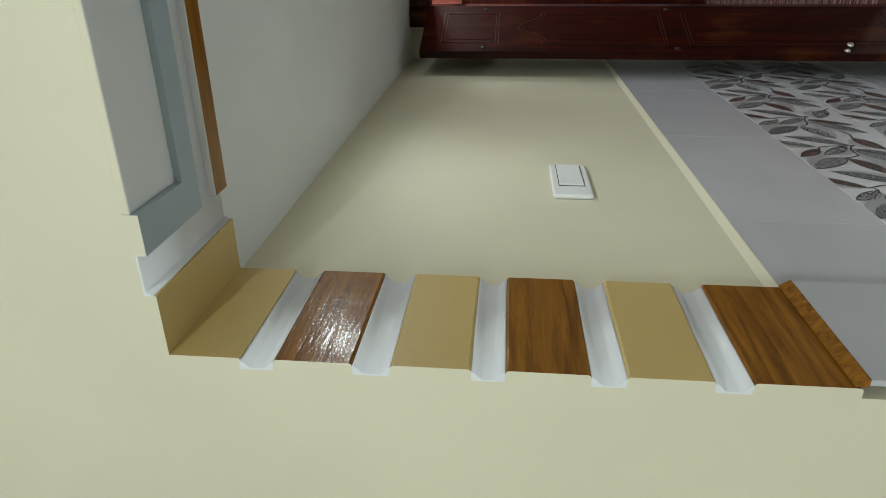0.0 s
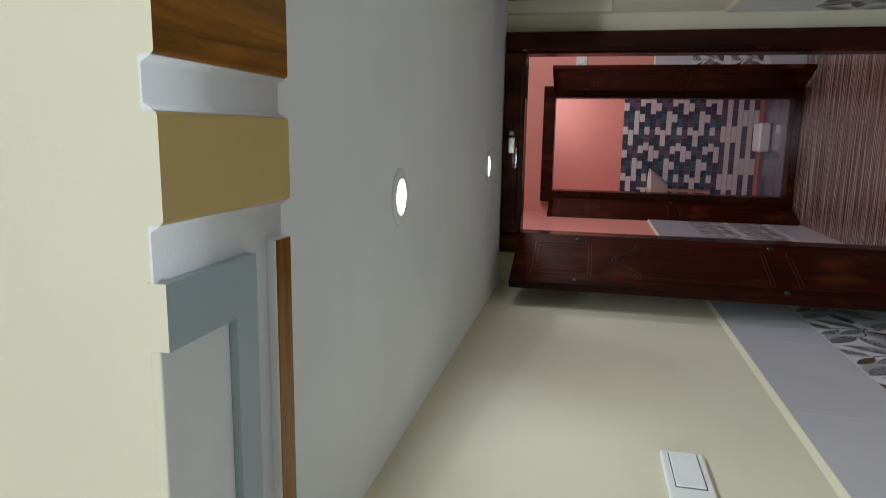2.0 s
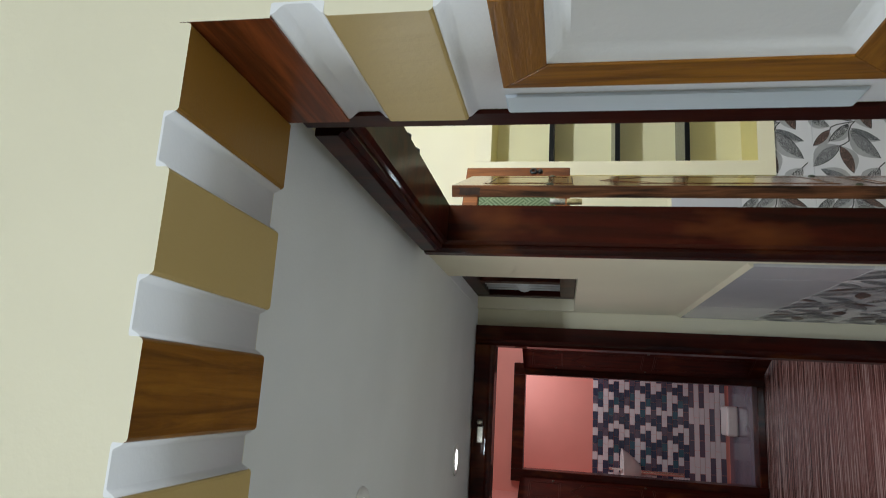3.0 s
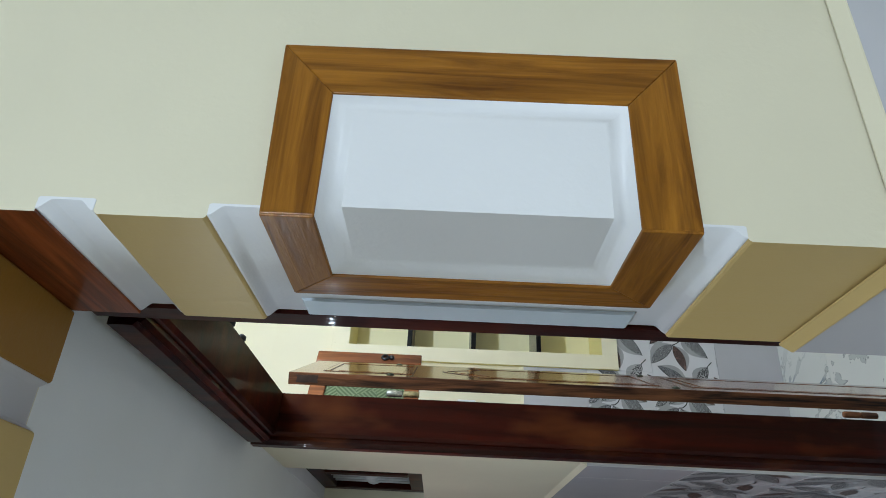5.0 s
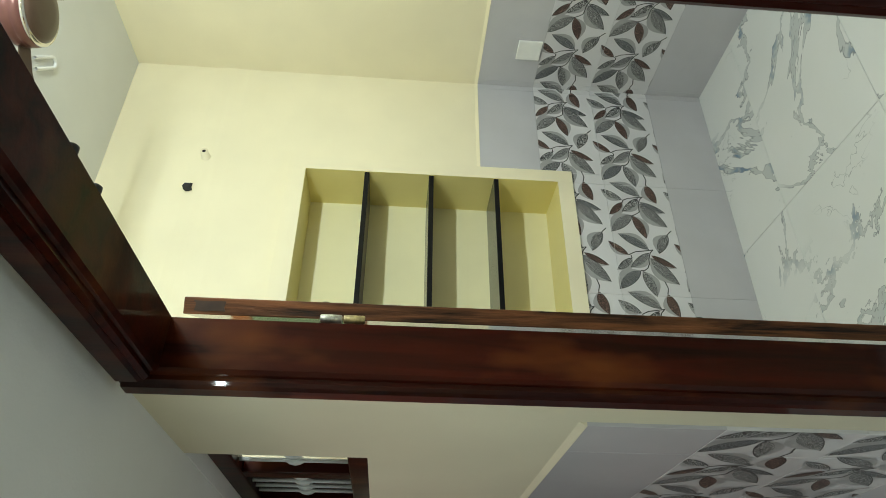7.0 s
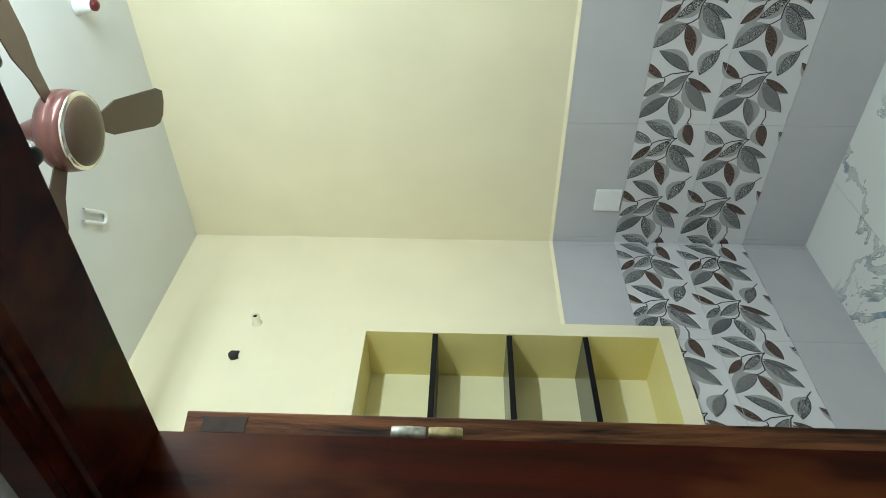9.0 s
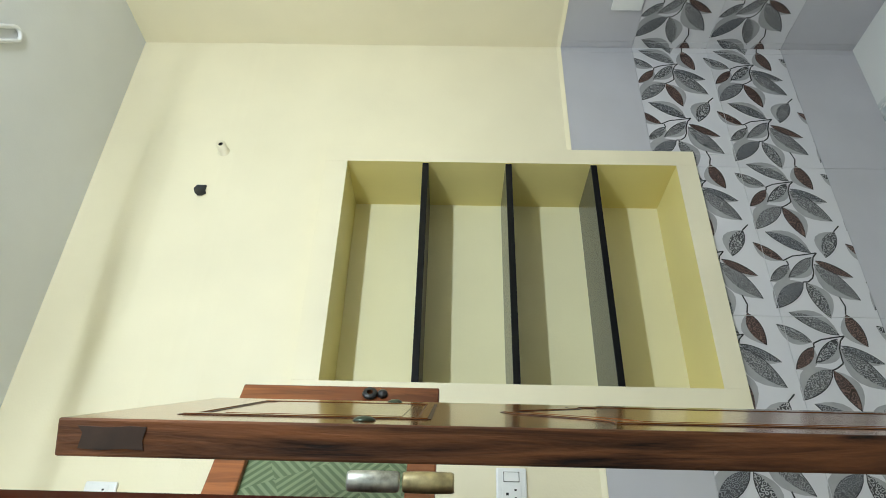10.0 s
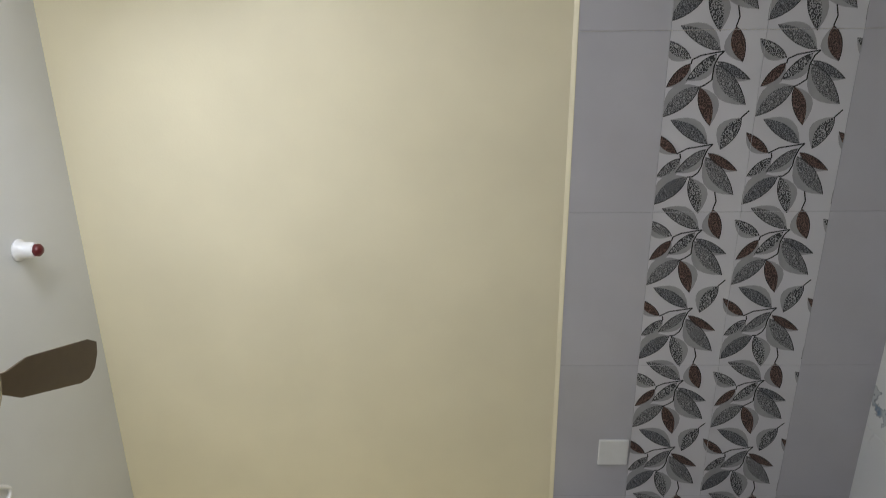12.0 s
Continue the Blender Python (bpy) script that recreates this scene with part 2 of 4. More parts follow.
STAINED = plain("paint_flecked_steel", (0.50, 0.50, 0.44), 0.42, 0.75, 0.55, 95.0)
BRASS = plain("worn_brass", (0.40, 0.33, 0.17), 0.45, 0.75, 0.5, 90.0)
BRONZE = plain("dark_green_bronze", (0.06, 0.08, 0.06), 0.35, 0.8)
BLACK = plain("black_plastic", (0.015, 0.015, 0.016), 0.4)
COPPER = plain("copper_rose_enamel", (0.14, 0.058, 0.05), 0.28, 0.35)
FANBROWN = plain("brown_fan_enamel", (0.085, 0.052, 0.034), 0.32, 0.1)
CHROME = plain("chrome_ring", (0.75, 0.72, 0.68), 0.15, 1.0, 0.03)
REDCAP = plain("dark_red_bulb_cap", (0.12, 0.012, 0.014), 0.35)
CERAMIC = plain("white_ceramic", (0.78, 0.78, 0.76), 0.12, 0.0, 0.02)
GRILLE = plain("white_painted_iron", (0.62, 0.64, 0.65), 0.4)
LAMPFACE = glow("lit_lamp_face", (1.0, 0.99, 0.96), 9.0)
BATH_A = glazed("deep_blue_bath_tile", (0.045, 0.055, 0.10), 0.2)
BATH_B = glazed("plum_grey_bath_tile", (0.12, 0.10, 0.14), 0.2)
BATH_C = glazed("off_white_bath_tile", (0.70, 0.68, 0.70), 0.2)
BATH_D = glazed("teal_bath_tile", (0.05, 0.12, 0.16), 0.2)


def figured_glass():
    m, nt, b = material("green_figured_glass", 0.22)
    b.inputs["Base Color"].default_value = (0.10, 0.15, 0.075, 1)
    w = node(nt, "ShaderNodeTexWave", Scale=26.0, Distortion=0.0)
    ch = node(nt, "ShaderNodeTexChecker", Scale=16.0)
    v1, v2 = coords(nt, rot=(0, 0.78, 0.0)), coords(nt, rot=(0, -0.78, 0.0))
    w2 = node(nt, "ShaderNodeTexWave", Scale=26.0, Distortion=0.0)
    nt.links.new(v1, w.inputs["Vector"])
    nt.links.new(v2, w2.inputs["Vector"])
    nt.links.new(coords(nt, rot=(0, 0.4, 0)), ch.inputs["Vector"])
    mx = nt.nodes.new("ShaderNodeMix")
    nt.links.new(ch.outputs["Fac"], mx.inputs[0])
    nt.links.new(w.outputs["Fac"], mx.inputs[2])
    nt.links.new(w2.outputs["Fac"], mx.inputs[3])
    c = ramp(nt, mx.outputs[0], (0.3, (0.09, 0.13, 0.065)), (0.7, (0.17, 0.22, 0.12)))
    nt.links.new(c, b.inputs["Base Color"])
    bump(nt, b, mx.outputs[0], 0.6, 0.001)
    return m


GLASS = figured_glass()


# ---- mesh helpers ----
def put(name, bm, mats, parent=None, label="", m=None):
    me = bpy.data.meshes.new(name)
    bm.normal_update()
    bm.to_mesh(me)
    bm.free()
    for x in (mats if isinstance(mats, (list, tuple)) else [mats]):
        me.materials.append(x)
    ob = new(name, me)
    if parent:
        ob.parent = parent
    if m is not None:
        ob.matrix_basis = m
    if label:
        tagged(ob, label)
    return ob


part = put


def add_box(bm, a, b, bevel=0.0, mat=0, seg=2):
    vs = bmesh.ops.create_cube(bm, size=1)["verts"]
    for v in vs:
        v.co = [(a[i] + b[i]) / 2 + v.co[i] * (b[i] - a[i]) for i in range(3)]
    fs = {f for v in vs for f in v.link_faces}
    for f in fs:
        f.material_index = mat
    if bevel:
        es = list({e for v in vs for e in v.link_edges})
        r = bmesh.ops.bevel(bm, geom=es, offset=bevel, segments=seg, affect="EDGES", profile=0.5)
        for f in r["faces"]:
            f.material_index = mat
    return vs


def boxes(*items, bevel=0.0):
    bm = bmesh.new()
    for a, b in items:
        add_box(bm, a, b, bevel)
    return bm


def add_prism(bm, pts, axis, lo, hi, mat=0):
    """A polygon pts in the plane across axis ('x': (y, z), 'y': (x, z), 'z': (x, y)), drawn from lo to hi."""
    def at(p, h):
        return {"x": (h, p[0], p[1]), "y": (p[0], h, p[1]), "z": (p[0], p[1], h)}[axis]
    lo_v = [bm.verts.new(at(p, lo)) for p in pts]
    hi_v = [bm.verts.new(at(p, hi)) for p in pts]
    n = len(pts)
    fs = [bm.faces.new(lo_v[::-1]), bm.faces.new(hi_v)]
    for i in range(n):
        fs.append(bm.faces.new((lo_v[i], lo_v[(i + 1) % n], hi_v[(i + 1) % n], hi_v[i])))
    for f in fs:
        f.material_index = mat
    bmesh.ops.recalc_face_normals(bm, faces=fs)


def add_lathe(bm, profile, steps=32, centre=(0, 0, 0), mat=0):
    """Spin (radius, z) pairs about the upright axis."""
    rings = []
    for r, z in profile:
        if r < 1e-5:
            rings.append([bm.verts.new((centre[0], centre[1], centre[2] + z))])
        else:
            rings.append([bm.verts.new((centre[0] + r * math.cos(2 * math.pi * i / steps), centre[1] + r * math.sin(2 * math.pi * i / steps), centre[2] + z)) for i in range(steps)])
    fs = []
    for a, b in zip(rings, rings[1:]):
        for i in range(steps):
            j = (i + 1) % steps
            q = [a[i % len(a)], a[j % len(a)], b[j % len(b)], b[i % len(b)]]
            q = [v for k, v in enumerate(q) if v not in q[:k]]
            if len(q) > 2:
                fs.append(bm.faces.new(q))
    for f in fs:
        f.material_index, f.smooth = mat, True
    bmesh.ops.recalc_face_normals(bm, faces=fs)


def empty(name, label, category, m=None, group="", kind=""):
    ob = new(name)
    ob.empty_display_size = 0.05
    if m is not None:
        ob.matrix_basis = m
    return tagged(ob, label, category, group, kind)


def structure(name, bm, mats, label, category):
    return tagged(put(name, bm, mats), label, category, "", "structure")


# ---- plan (metres) ----
Y0, Y1 = 0.69, 0.937          # passage wall, front and back
XL, XR = -0.775, 0.38         # corridor walls
XJL, XJR = -0.75, 0.341       # faces of the raised bands on the jambs
ZS, ZC = 2.023, 2.04          # band soffit, corridor ceiling
XPL, XPR, ZL = -0.7645, 0.3555, 2.036   # bare faces of the passage behind the bands
YE = 3.12                     # end wall of corridor and niche wall of the room
XW, XE = 0.468, 2.56           # room, west and east
ZR = 2.93                     # room ceiling
YB = 6.2                      # bathroom door wall
NX0, NX1, NZ0, NZ1 = 1.077, 1.914, 0.83, 2.012   # niche opening

# ---- shell ----
arch_wall = structure("wall_passage", boxes(((-2.4, Y0, 0), (XPL, Y1, ZR)), ((XPR, Y0, 0), (2.68, Y1, ZR)), ((XPL, Y0, ZL), (XPR, Y1, ZR))), CREAM, "cream painted wall with an open passage framed by bands", "wall")
structure("wall_corridor_west", boxes(((-0.92, Y1, 0), (XL, YE, ZC + 0.1))), CREAM, "cream painted corridor wall above a tiled dado", "wall")
VY0, VY1, VZ0 = 2.29, 3.075, 1.615
DY1, DZ, FZ = 1.818, 2.036, 2.016
east_corr = structure("wall_corridor_east", boxes(((XR, DY1, 0), (XW, VY0, ZR)), ((XR, VY0, 0), (XW, VY1, VZ0)), ((XR, VY1, 0), (XW, YE, ZR)), ((XR, Y1, FZ), (XW, DY1, ZR)), ((XR, VY0, ZC), (XW, VY1, ZR))), CREAM, "cream painted corridor wall with door and high window", "wall")
structure("ceiling_corridor", boxes(((XL - 0.1, Y1, ZC), (XR, YE, ZC + 0.1)), ((XR, VY0, ZC - 0.002), (0.432, VY1, ZC))), GREY, "pale grey painted low corridor ceiling", "ceiling")
FX0, FX1 = -0.63, 0.30
end_wall = structure("wall_corridor_end", boxes(((-0.92, YE, 0), (FX0, YE + 0.12, ZR)), ((FX1, YE, 0), (XW, YE + 0.12, ZR)), ((FX0, YE, DZ), (FX1, YE + 0.12, ZR))), CREAM, "cream painted wall around the bedroom door", "wall")
B = 3.36
niche_wall = structure("wall_room_north", boxes(((XW, YE, 0), (NX0 - 0.02, B + 0.1, ZR)), ((NX1 + 0.02, YE, 0), (XE + 0.12, B + 0.1, ZR)), ((NX0 - 0.02, YE, 0), (NX1 + 0.02, B + 0.1, NZ0 - 0.02)), ((NX0 - 0.02, YE, NZ1 + 0.02), (NX1 + 0.02, B + 0.1, ZR))), ROOM, "pale yellow painted wall with a recessed shelf niche", "wall")
east_wall = structure("wall_room_east", boxes(((XE, Y1, 0), (XE + 0.12, YE, ZR))), ROOM, "pale yellow painted wall above a leaf-patterned dado", "wall")
structure("ceiling_room", boxes(((XW - 0.12, Y1, ZR), (XE + 0.12, YE, ZR + 0.1))), CEIL, "white painted room ceiling", "ceiling")
structure("floor_base", boxes(((-2.5, -2.6, -0.16), (2.7, 7.6, -0.012))), GROUT, "grey cement bed under the floor tiles", "floor")
structure("wall_hall_west", boxes(((-2.52, -2.6, 0), (-2.4, Y1, ZR))), CREAM, "cream painted hall wall", "wall")
structure("wall_hall_east", boxes(((2.56, -2.6, 0), (2.68, Y0, ZR))), CREAM, "cream painted hall wall", "wall")
structure("wall_hall_south", boxes(((-2.52, -2.72, 0), (2.68, -2.6, ZR))), CREAM, "cream painted hall wall", "wall")
structure("ceiling_hall", boxes(((-2.52, -2.72, ZR), (2.68, Y0 + 0.1, ZR + 0.1))), CEIL, "white painted hall ceiling", "ceiling")
structure("wall_bedroom_west", boxes(((-0.92, YE + 0.12, 0), (-0.80, YB, ZR))), PINK, "salmon pink painted bedroom wall", "wall")
structure("wall_bedroom_east", boxes(((1.6, B + 0.1, 0), (1.72, YB, ZR))), PINK, "salmon pink painted bedroom wall", "wall")
BX0, BX1, BZ = -0.605, 0.20, 1.985
bath_wall = structure("wall_bedroom_north", boxes(((-0.92, YB, 0), (BX0 - 0.1, YB + 0.12, ZR)), ((BX1 + 0.1, YB, 0), (1.72, YB + 0.12, ZR)), ((BX0 - 0.1, YB, BZ + 0.1), (BX1 + 0.1, YB + 0.12, ZR))), PINK, "salmon pink painted wall around the bathroom door", "wall")
structure("ceiling_bedroom", boxes(((-0.92, YE + 0.12, ZR), (1.72, 7.6, ZR + 0.1))), CEIL, "white painted bedroom ceiling", "ceiling")
bath_back = structure("wall_bath_north", boxes(((-1.0, 7.42, 0), (0.8, 7.54, ZR))), PINK, "pink painted wall above patterned bathroom tiles", "wall")
structure("wall_bath_west", boxes(((-1.0, YB + 0.12, 0), (-0.9, 7.42, ZR))), PINK, "pink painted bathroom wall", "wall")
structure("wall_bath_east", boxes(((0.7, YB + 0.12, 0), (0.8, 7.42, ZR))), PINK, "pink painted bathroom wall", "wall")
structure("floor_bedroom", boxes(((-0.8, YE, -0.012), (1.6, YB + 0.12, 0.0))), STREAK, "red-brown streaked glossy bedroom floor", "floor")


# ---- passage bands ----
def band(name, mat, label, bm, ends=CREAM):
    bm.normal_update()
    for f in bm.faces:
        if f.normal.y < -0.9:
            f.material_index = 1
    return tagged(put(name, bm, [mat, ends]), label, "wall panel", "bands of the passage")


def uneven_prism(bm, pts, y0, y1, steps=14, wobble=0.0006):
    rings = []
    for k in range(steps + 1):
        y = y0 + (y1 - y0) * k / steps
        ring = []
        for n, (px, pz) in enumerate(pts):
            q = noise.noise_vector(Vector((px * 37 + n, y * 28, pz * 37)))
            ring.append(bm.verts.new((px + q.x * wobble, y, pz + q.z * wobble)))
        rings.append(ring)
    n = len(pts)
    fs = [bm.faces.new(rings[0][::-1]), bm.faces.new(rings[-1])]
    for a, b in zip(rings, rings[1:]):
        for i in range(n):
            fs.append(bm.faces.new((a[i], a[(i + 1) % n], b[(i + 1) % n], b[i])))
    bmesh.ops.recalc_face_normals(bm, faces=fs)


YP = Y0 - 0.0006


def jamb_block(x_in, x_out, z0, z1, mat, name, label, y0=YP, y1=Y1, ends=CREAM):
    bm = bmesh.new()
    c = 0.004 if x_out > x_in else -0.004
    uneven_prism(bm, ((x_out, z0), (x_in + c, z0), (x_in + c * 0.3, z0 + 0.0015), (x_in, z0 + 0.004), (x_in, z1 - 0.004), (x_in + c * 0.3, z1 - 0.0015), (x_in + c, z1), (x_out, z1)), y0, y1)
    return band(name, mat, label, bm, ends)


def soffit_block(x0, x1, mat, name, label, y0=YP, y1=Y1):
    bm = bmesh.new()
    uneven_prism(bm, ((x0, ZL + 0.0004), (x0, ZS + 0.004), (x0 + 0.0015, ZS + 0.0012), (x0 + 0.004, ZS), (x1 - 0.004, ZS), (x1 - 0.0015, ZS + 0.0012), (x1, ZS + 0.004), (x1, ZL + 0.0004)), y0, y1)
    return band(name, mat, label, bm)


BEIGE_L, WOOD_L = "raised beige painted plaster band of the passage", "raised plaster band painted as glossy brown oak"
# west jamb, from the top down
for i, (zt, zb) in enumerate(((1.886, 1.784), (1.736, 1.634), (1.592, 1.487), (1.444, 1.340), (1.296, 1.172))):
    oak = i % 2 == 0
    jamb_block(XJL, XPL - 0.0004, zb, zt, GRAIN_Y if oak else BEIGE, "oak_band" if oak else "beige_band", WOOD_L if oak else BEIGE_L)
# corner bands, folded from soffit to jamb
bm = bmesh.new()
add_prism(bm, ((XPL - 0.0004, ZL + 0.0004), (XPL - 0.0004, 1.930), (XJL, 1.930), (XJL, ZS), (-0.664, ZS), (-0.664, ZL + 0.0004)), "y", YP, Y1)
band("beige_corner_band", BEIGE, "raised beige band folded round the passage corner", bm)
bm = bmesh.new()
add_prism(bm, ((XPR + 0.0004, ZL + 0.0004), (XJR, ZL + 0.0004), (XJR, 1.941), (XPR + 0.0004, 1.941)), "y", YP, Y1)
band("oak_corner_band", ROSE, "raised reddish brown grained band in the passage corner", bm)
soffit_block(0.247, XJR - 0.0005, BROWN, "brown_corner_band", "raised mustard brown painted band in the passage corner")
for x0, x1, mat, nm, lb in ((-0.201, -0.104, BEIGE, "beige_band", BEIGE_L), (-0.059, 0.032, GRAIN_Y, "oak_band", WOOD_L), (0.088, 0.191, BEIGE, "beige_band", BEIGE_L)):
    soffit_block(x0, x1, mat, nm, lb)
# west panel of the soffit
soffit_panel = empty("soffit_panel", "blue-grey raised border with white panel and oak strip", "wall panel", pose(-0.435, 0.81, ZS))
bm = bmesh.new()
add_prism(bm, ((-0.609, Y0 - 0.002), (-0.556, Y0 - 0.002), (-0.556, 0.803), (-0.314, 0.803), (-0.314, Y0 - 0.002), (-0.252, Y0 - 0.002), (-0.252, 0.848), (-0.609, 0.846)), "z", ZS, ZC + 0.003)
INV = pose(0.435, -0.81, -ZS)
bm.normal_update()
for f in bm.faces:
    f.material_index = 1 if f.normal.y < -0.9 and f.calc_center_median().y < Y0 + 0.01 else 0
part("blue_border", bm, [BLUE, CREAM], soffit_panel, "", INV)
bm = bmesh.new()
add_box(bm, (-0.556, Y0 - 0.0022, ZS + 0.009), (-0.314, 0.803, ZC + 0.003), 0.002)
bm.normal_update()
for f in bm.faces:
    f.material_index = 1 if f.normal.y < -0.9 else 0
part("white_box", bm, [WHITE, CREAM], soffit_panel, "white sunk plaster panel", INV)
bm = bmesh.new()
add_box(bm, (-0.611, 0.896, ZS), (-0.245, Y1, ZC + 0.003), 0.003)
bm.normal_update()
for f in bm.faces:
    f.material_index = 0 if f.normal.z < -0.5 else 1
part("oak_strip", bm, [GRAIN_X, WHITE], soffit_panel, "glossy brown oak-grained strip", INV)
# white grooves with sloped cheeks, between the raised bands
def groove(a, b, kind):
    g = bmesh.new()
    c = 0.007 if kind == "soffit" else min(0.015, (b - a) * 0.36)
    curve = [(c * k / 6, 0.5 - 0.5 * math.cos(math.pi * k / 6)) for k in range(7)]
    line = [(a + d, h) for d, h in curve] + [(b - d, h) for d, h in reversed(curve)]
    if kind == "soffit":
        lo, hi, back = ZS + 0.003, ZL - 0.001, ZL + 0.0015
        rim = [(a, -0.0014), (a + 0.001, -0.0005), (a + 0.003, 0.0), (b - 0.003, 0.0), (b - 0.001, -0.0005), (b, -0.0014)]
        pts = [(p, lo + (hi - lo) * h) for p, h in line] + [(p, back + d) for p, d in reversed(rim)]
    else:
        back, lo, hi = (XPL - 0.0015, XJL - 0.003, XPL + 0.001) if kind == "west" else (XPR + 0.0015, XJR + 0.003, XPR - 0.001)
        out = 1 if kind == "west" else -1
        rim = [(a, 0.0014), (a + 0.001, 0.0005), (a + 0.003, 0.0), (b - 0.003, 0.0), (b - 0.001, 0.0005), (b, 0.0014)]
        pts = [(lo + (hi - lo) * h, p) for p, h in line] + [(back + out * d, p) for p, d in reversed(rim)]
    add_prism(g, pts, "y", Y0 - 0.0015, Y1 - 0.003)
    g.normal_update()
    for f in g.faces:
        f.smooth = abs(f.normal.y) < 0.5
    structure("groove_lining", g, WHITE, "white painted sunk groove between raised bands", "wall panel")


for zb, zt in ((1.886, 1.930), (1.736, 1.784), (1.592, 1.634), (1.444, 1.487), (1.296, 1.340)):
    groove(zb, zt, "west")
for zb, zt in ((1.887, 1.941), (1.284, 1.781)):
    groove(zb, zt, "east")
for xa, xb in ((-0.664, -0.201), (-0.104, -0.059), (0.032, 0.088), (0.191, 0.247)):
    groove(xa, xb, "soffit")
# east jamb
jamb_block(XJR, XPR + 0.0004, 1.781, 1.887, BEIGE, "beige_band", BEIGE_L)
jamb_block(XJR, XPR + 0.0004, 1.118, 1.284, BEIGE, "beige_band", BEIGE_L)
jamb_block(XJR + 0.009, XR - 0.016, 1.331, 1.732, PALEBLUE, "blue_band", "raised pale blue strip beside the oak picture frame", 0.895, Y1, PALEBLUE)
corner_frame = empty("corner_frame", "oak-grained plaster frame with white panel folded round corner", "wall panel", pose(XJR, Y0, 1.525))
INV = pose(-XJR, -Y0, -1.525)
XF, YF0 = XJR - 0.001, Y0 - 0.013   # faces of the frame on the jamb and on the front
FA, FB, FW = 1.328, 1.730, 0.050    # bottom, top, width of the members
YI, XI, FV = 0.850, 0.549, 0.064    # inner end, outer end, width of the outer stile
ZA, ZB = FA + FW + 0.006, FB - FW


def member(name, pts, axis, lo, hi, mat):
    g = bmesh.new()
    add_prism(g, pts, axis, lo, hi)
    es = [e for e in g.edges if e.is_manifold and e.calc_face_angle() > 0.5]
    bmesh.ops.bevel(g, geom=es, offset=0.0015, segments=2, affect="EDGES", profile=0.5)
    return part(name, g, mat, corner_frame, "", INV)


member("jamb_stile", ((YI, FA), (YI, FB), (YI - FW, ZB), (YI - FW, ZA)), "x", XF, XF + 0.03, GRAIN_Z)
member("jamb_lower_rail", ((YF0 + 0.0006, FA), (YI, FA), (YI - FW, ZA), (YF0 + 0.0006, ZA)), "x", XF, XF + 0.03, GRAIN_Y)
member("jamb_upper_rail", ((YF0 + 0.0006, FB), (YI, FB), (YI - FW, ZB), (YF0 + 0.0006, ZB)), "x", XF, XF + 0.03, GRAIN_Y)
member("front_stile", ((XI, FA), (XI, FB + 0.008), (XI - FV, ZB), (XI - FV, ZA)), "y", YF0, Y0 + 0.01, GRAIN_Z)
member("front_lower_rail", ((XF + 0.002, FA), (XI, FA), (XI - FV, ZA), (XF + 0.002, ZA)), "y", YF0, Y0 + 0.01, GRAIN_X)
member("front_upper_rail", ((XF + 0.002, FB), (XI, FB + 0.008), (XI - FV, ZB), (XF + 0.002, ZB)), "y", YF0, Y0 + 0.01, GRAIN_X)
# white tray: sloped margins run down to a flat centre, folded round the corner
bm = bmesh.new()
TRAY = ((0.0, 0.003, 0.002), (0.005, 0.006, 0.006), (0.011, 0.0095, 0.007), (0.016, 0.0117, 0.005), (0.020, 0.0124, 0.002), (0.024, 0.0126, 0.001))
rings = []
for inset, dx, dy in TRAY:
    path = [(XF + dx, YI - FW - inset), (XF + dx, YF0 + dy), (XI - FV - inset, YF0 + dy)]
    rings.append([bm.verts.new((px, py, pz)) for pz in (ZA + inset, ZB - inset) for px, py in path])
for lo_r, hi_r in zip(rings, rings[1:]):
    for i, j in ((0, 1), (1, 2), (2, 5), (5, 4), (4, 3), (3, 0)):
        bm.faces.new((lo_r[i], lo_r[j], hi_r[j], hi_r[i])).smooth = True
for i in (0, 1):
    bm.faces.new((rings[-1][i], rings[-1][i + 1], rings[-1][i + 4], rings[-1][i + 3]))
bmesh.ops.recalc_face_normals(bm, faces=bm.faces[:])
add_box(bm, (XF + 0.0175, YF0 + 0.0085, ZA - 0.01), (XF + 0.034, YI - FW + 0.008, ZB + 0.01))
add_box(bm, (XF + 0.0175, YF0 + 0.0085, ZA - 0.01), (XI - FV + 0.01, Y0 + 0.009, ZB + 0.01))
part("white_panel", bm, WHITE, corner_frame, "white painted centre panel", INV)


# ---- room door ----
def frame_leg(name, pts, z0, z1, parent, m):
    bm = bmesh.new()
    add_prism(bm, pts, "z", z0, z1)
    return part(name, bm, MAHOGANY, parent, "", m)


room_frame = empty("door_frame_room", "dark mahogany varnished door frame with moulded edge", "door frame", pose(0.42, 1.38, 0), "", "structure")
INV = pose(-0.42, -1.38, 0)
leg_profile = ((0.350, 1.83), (0.350, 1.786), (0.356, 1.780), (0.354, 1.774), (0.360, 1.766), (0.368, 1.766), (0.370, 1.758), (0.378, 1.752), (0.470, 1.750), (0.470, 1.83))
far_leg = tuple((x, DY1 - (1.83 - y) * 0.70) for x, y in leg_profile)
near_leg = tuple((x, 0.939 + (1.83 - y) * 0.82) for x, y in leg_profile)
frame_leg("far_jamb", far_leg, 0.0, FZ, room_frame, INV)
frame_leg("near_jamb", near_leg, 0.0, FZ, room_frame, INV)
bm = bmesh.new()
add_prism(bm, tuple((x, FZ - (1.83 - y) * 0.80) for x, y in leg_profile), "y", 1.004, 1.763)
part("head", bm, MAHOGANY, room_frame, "", INV)
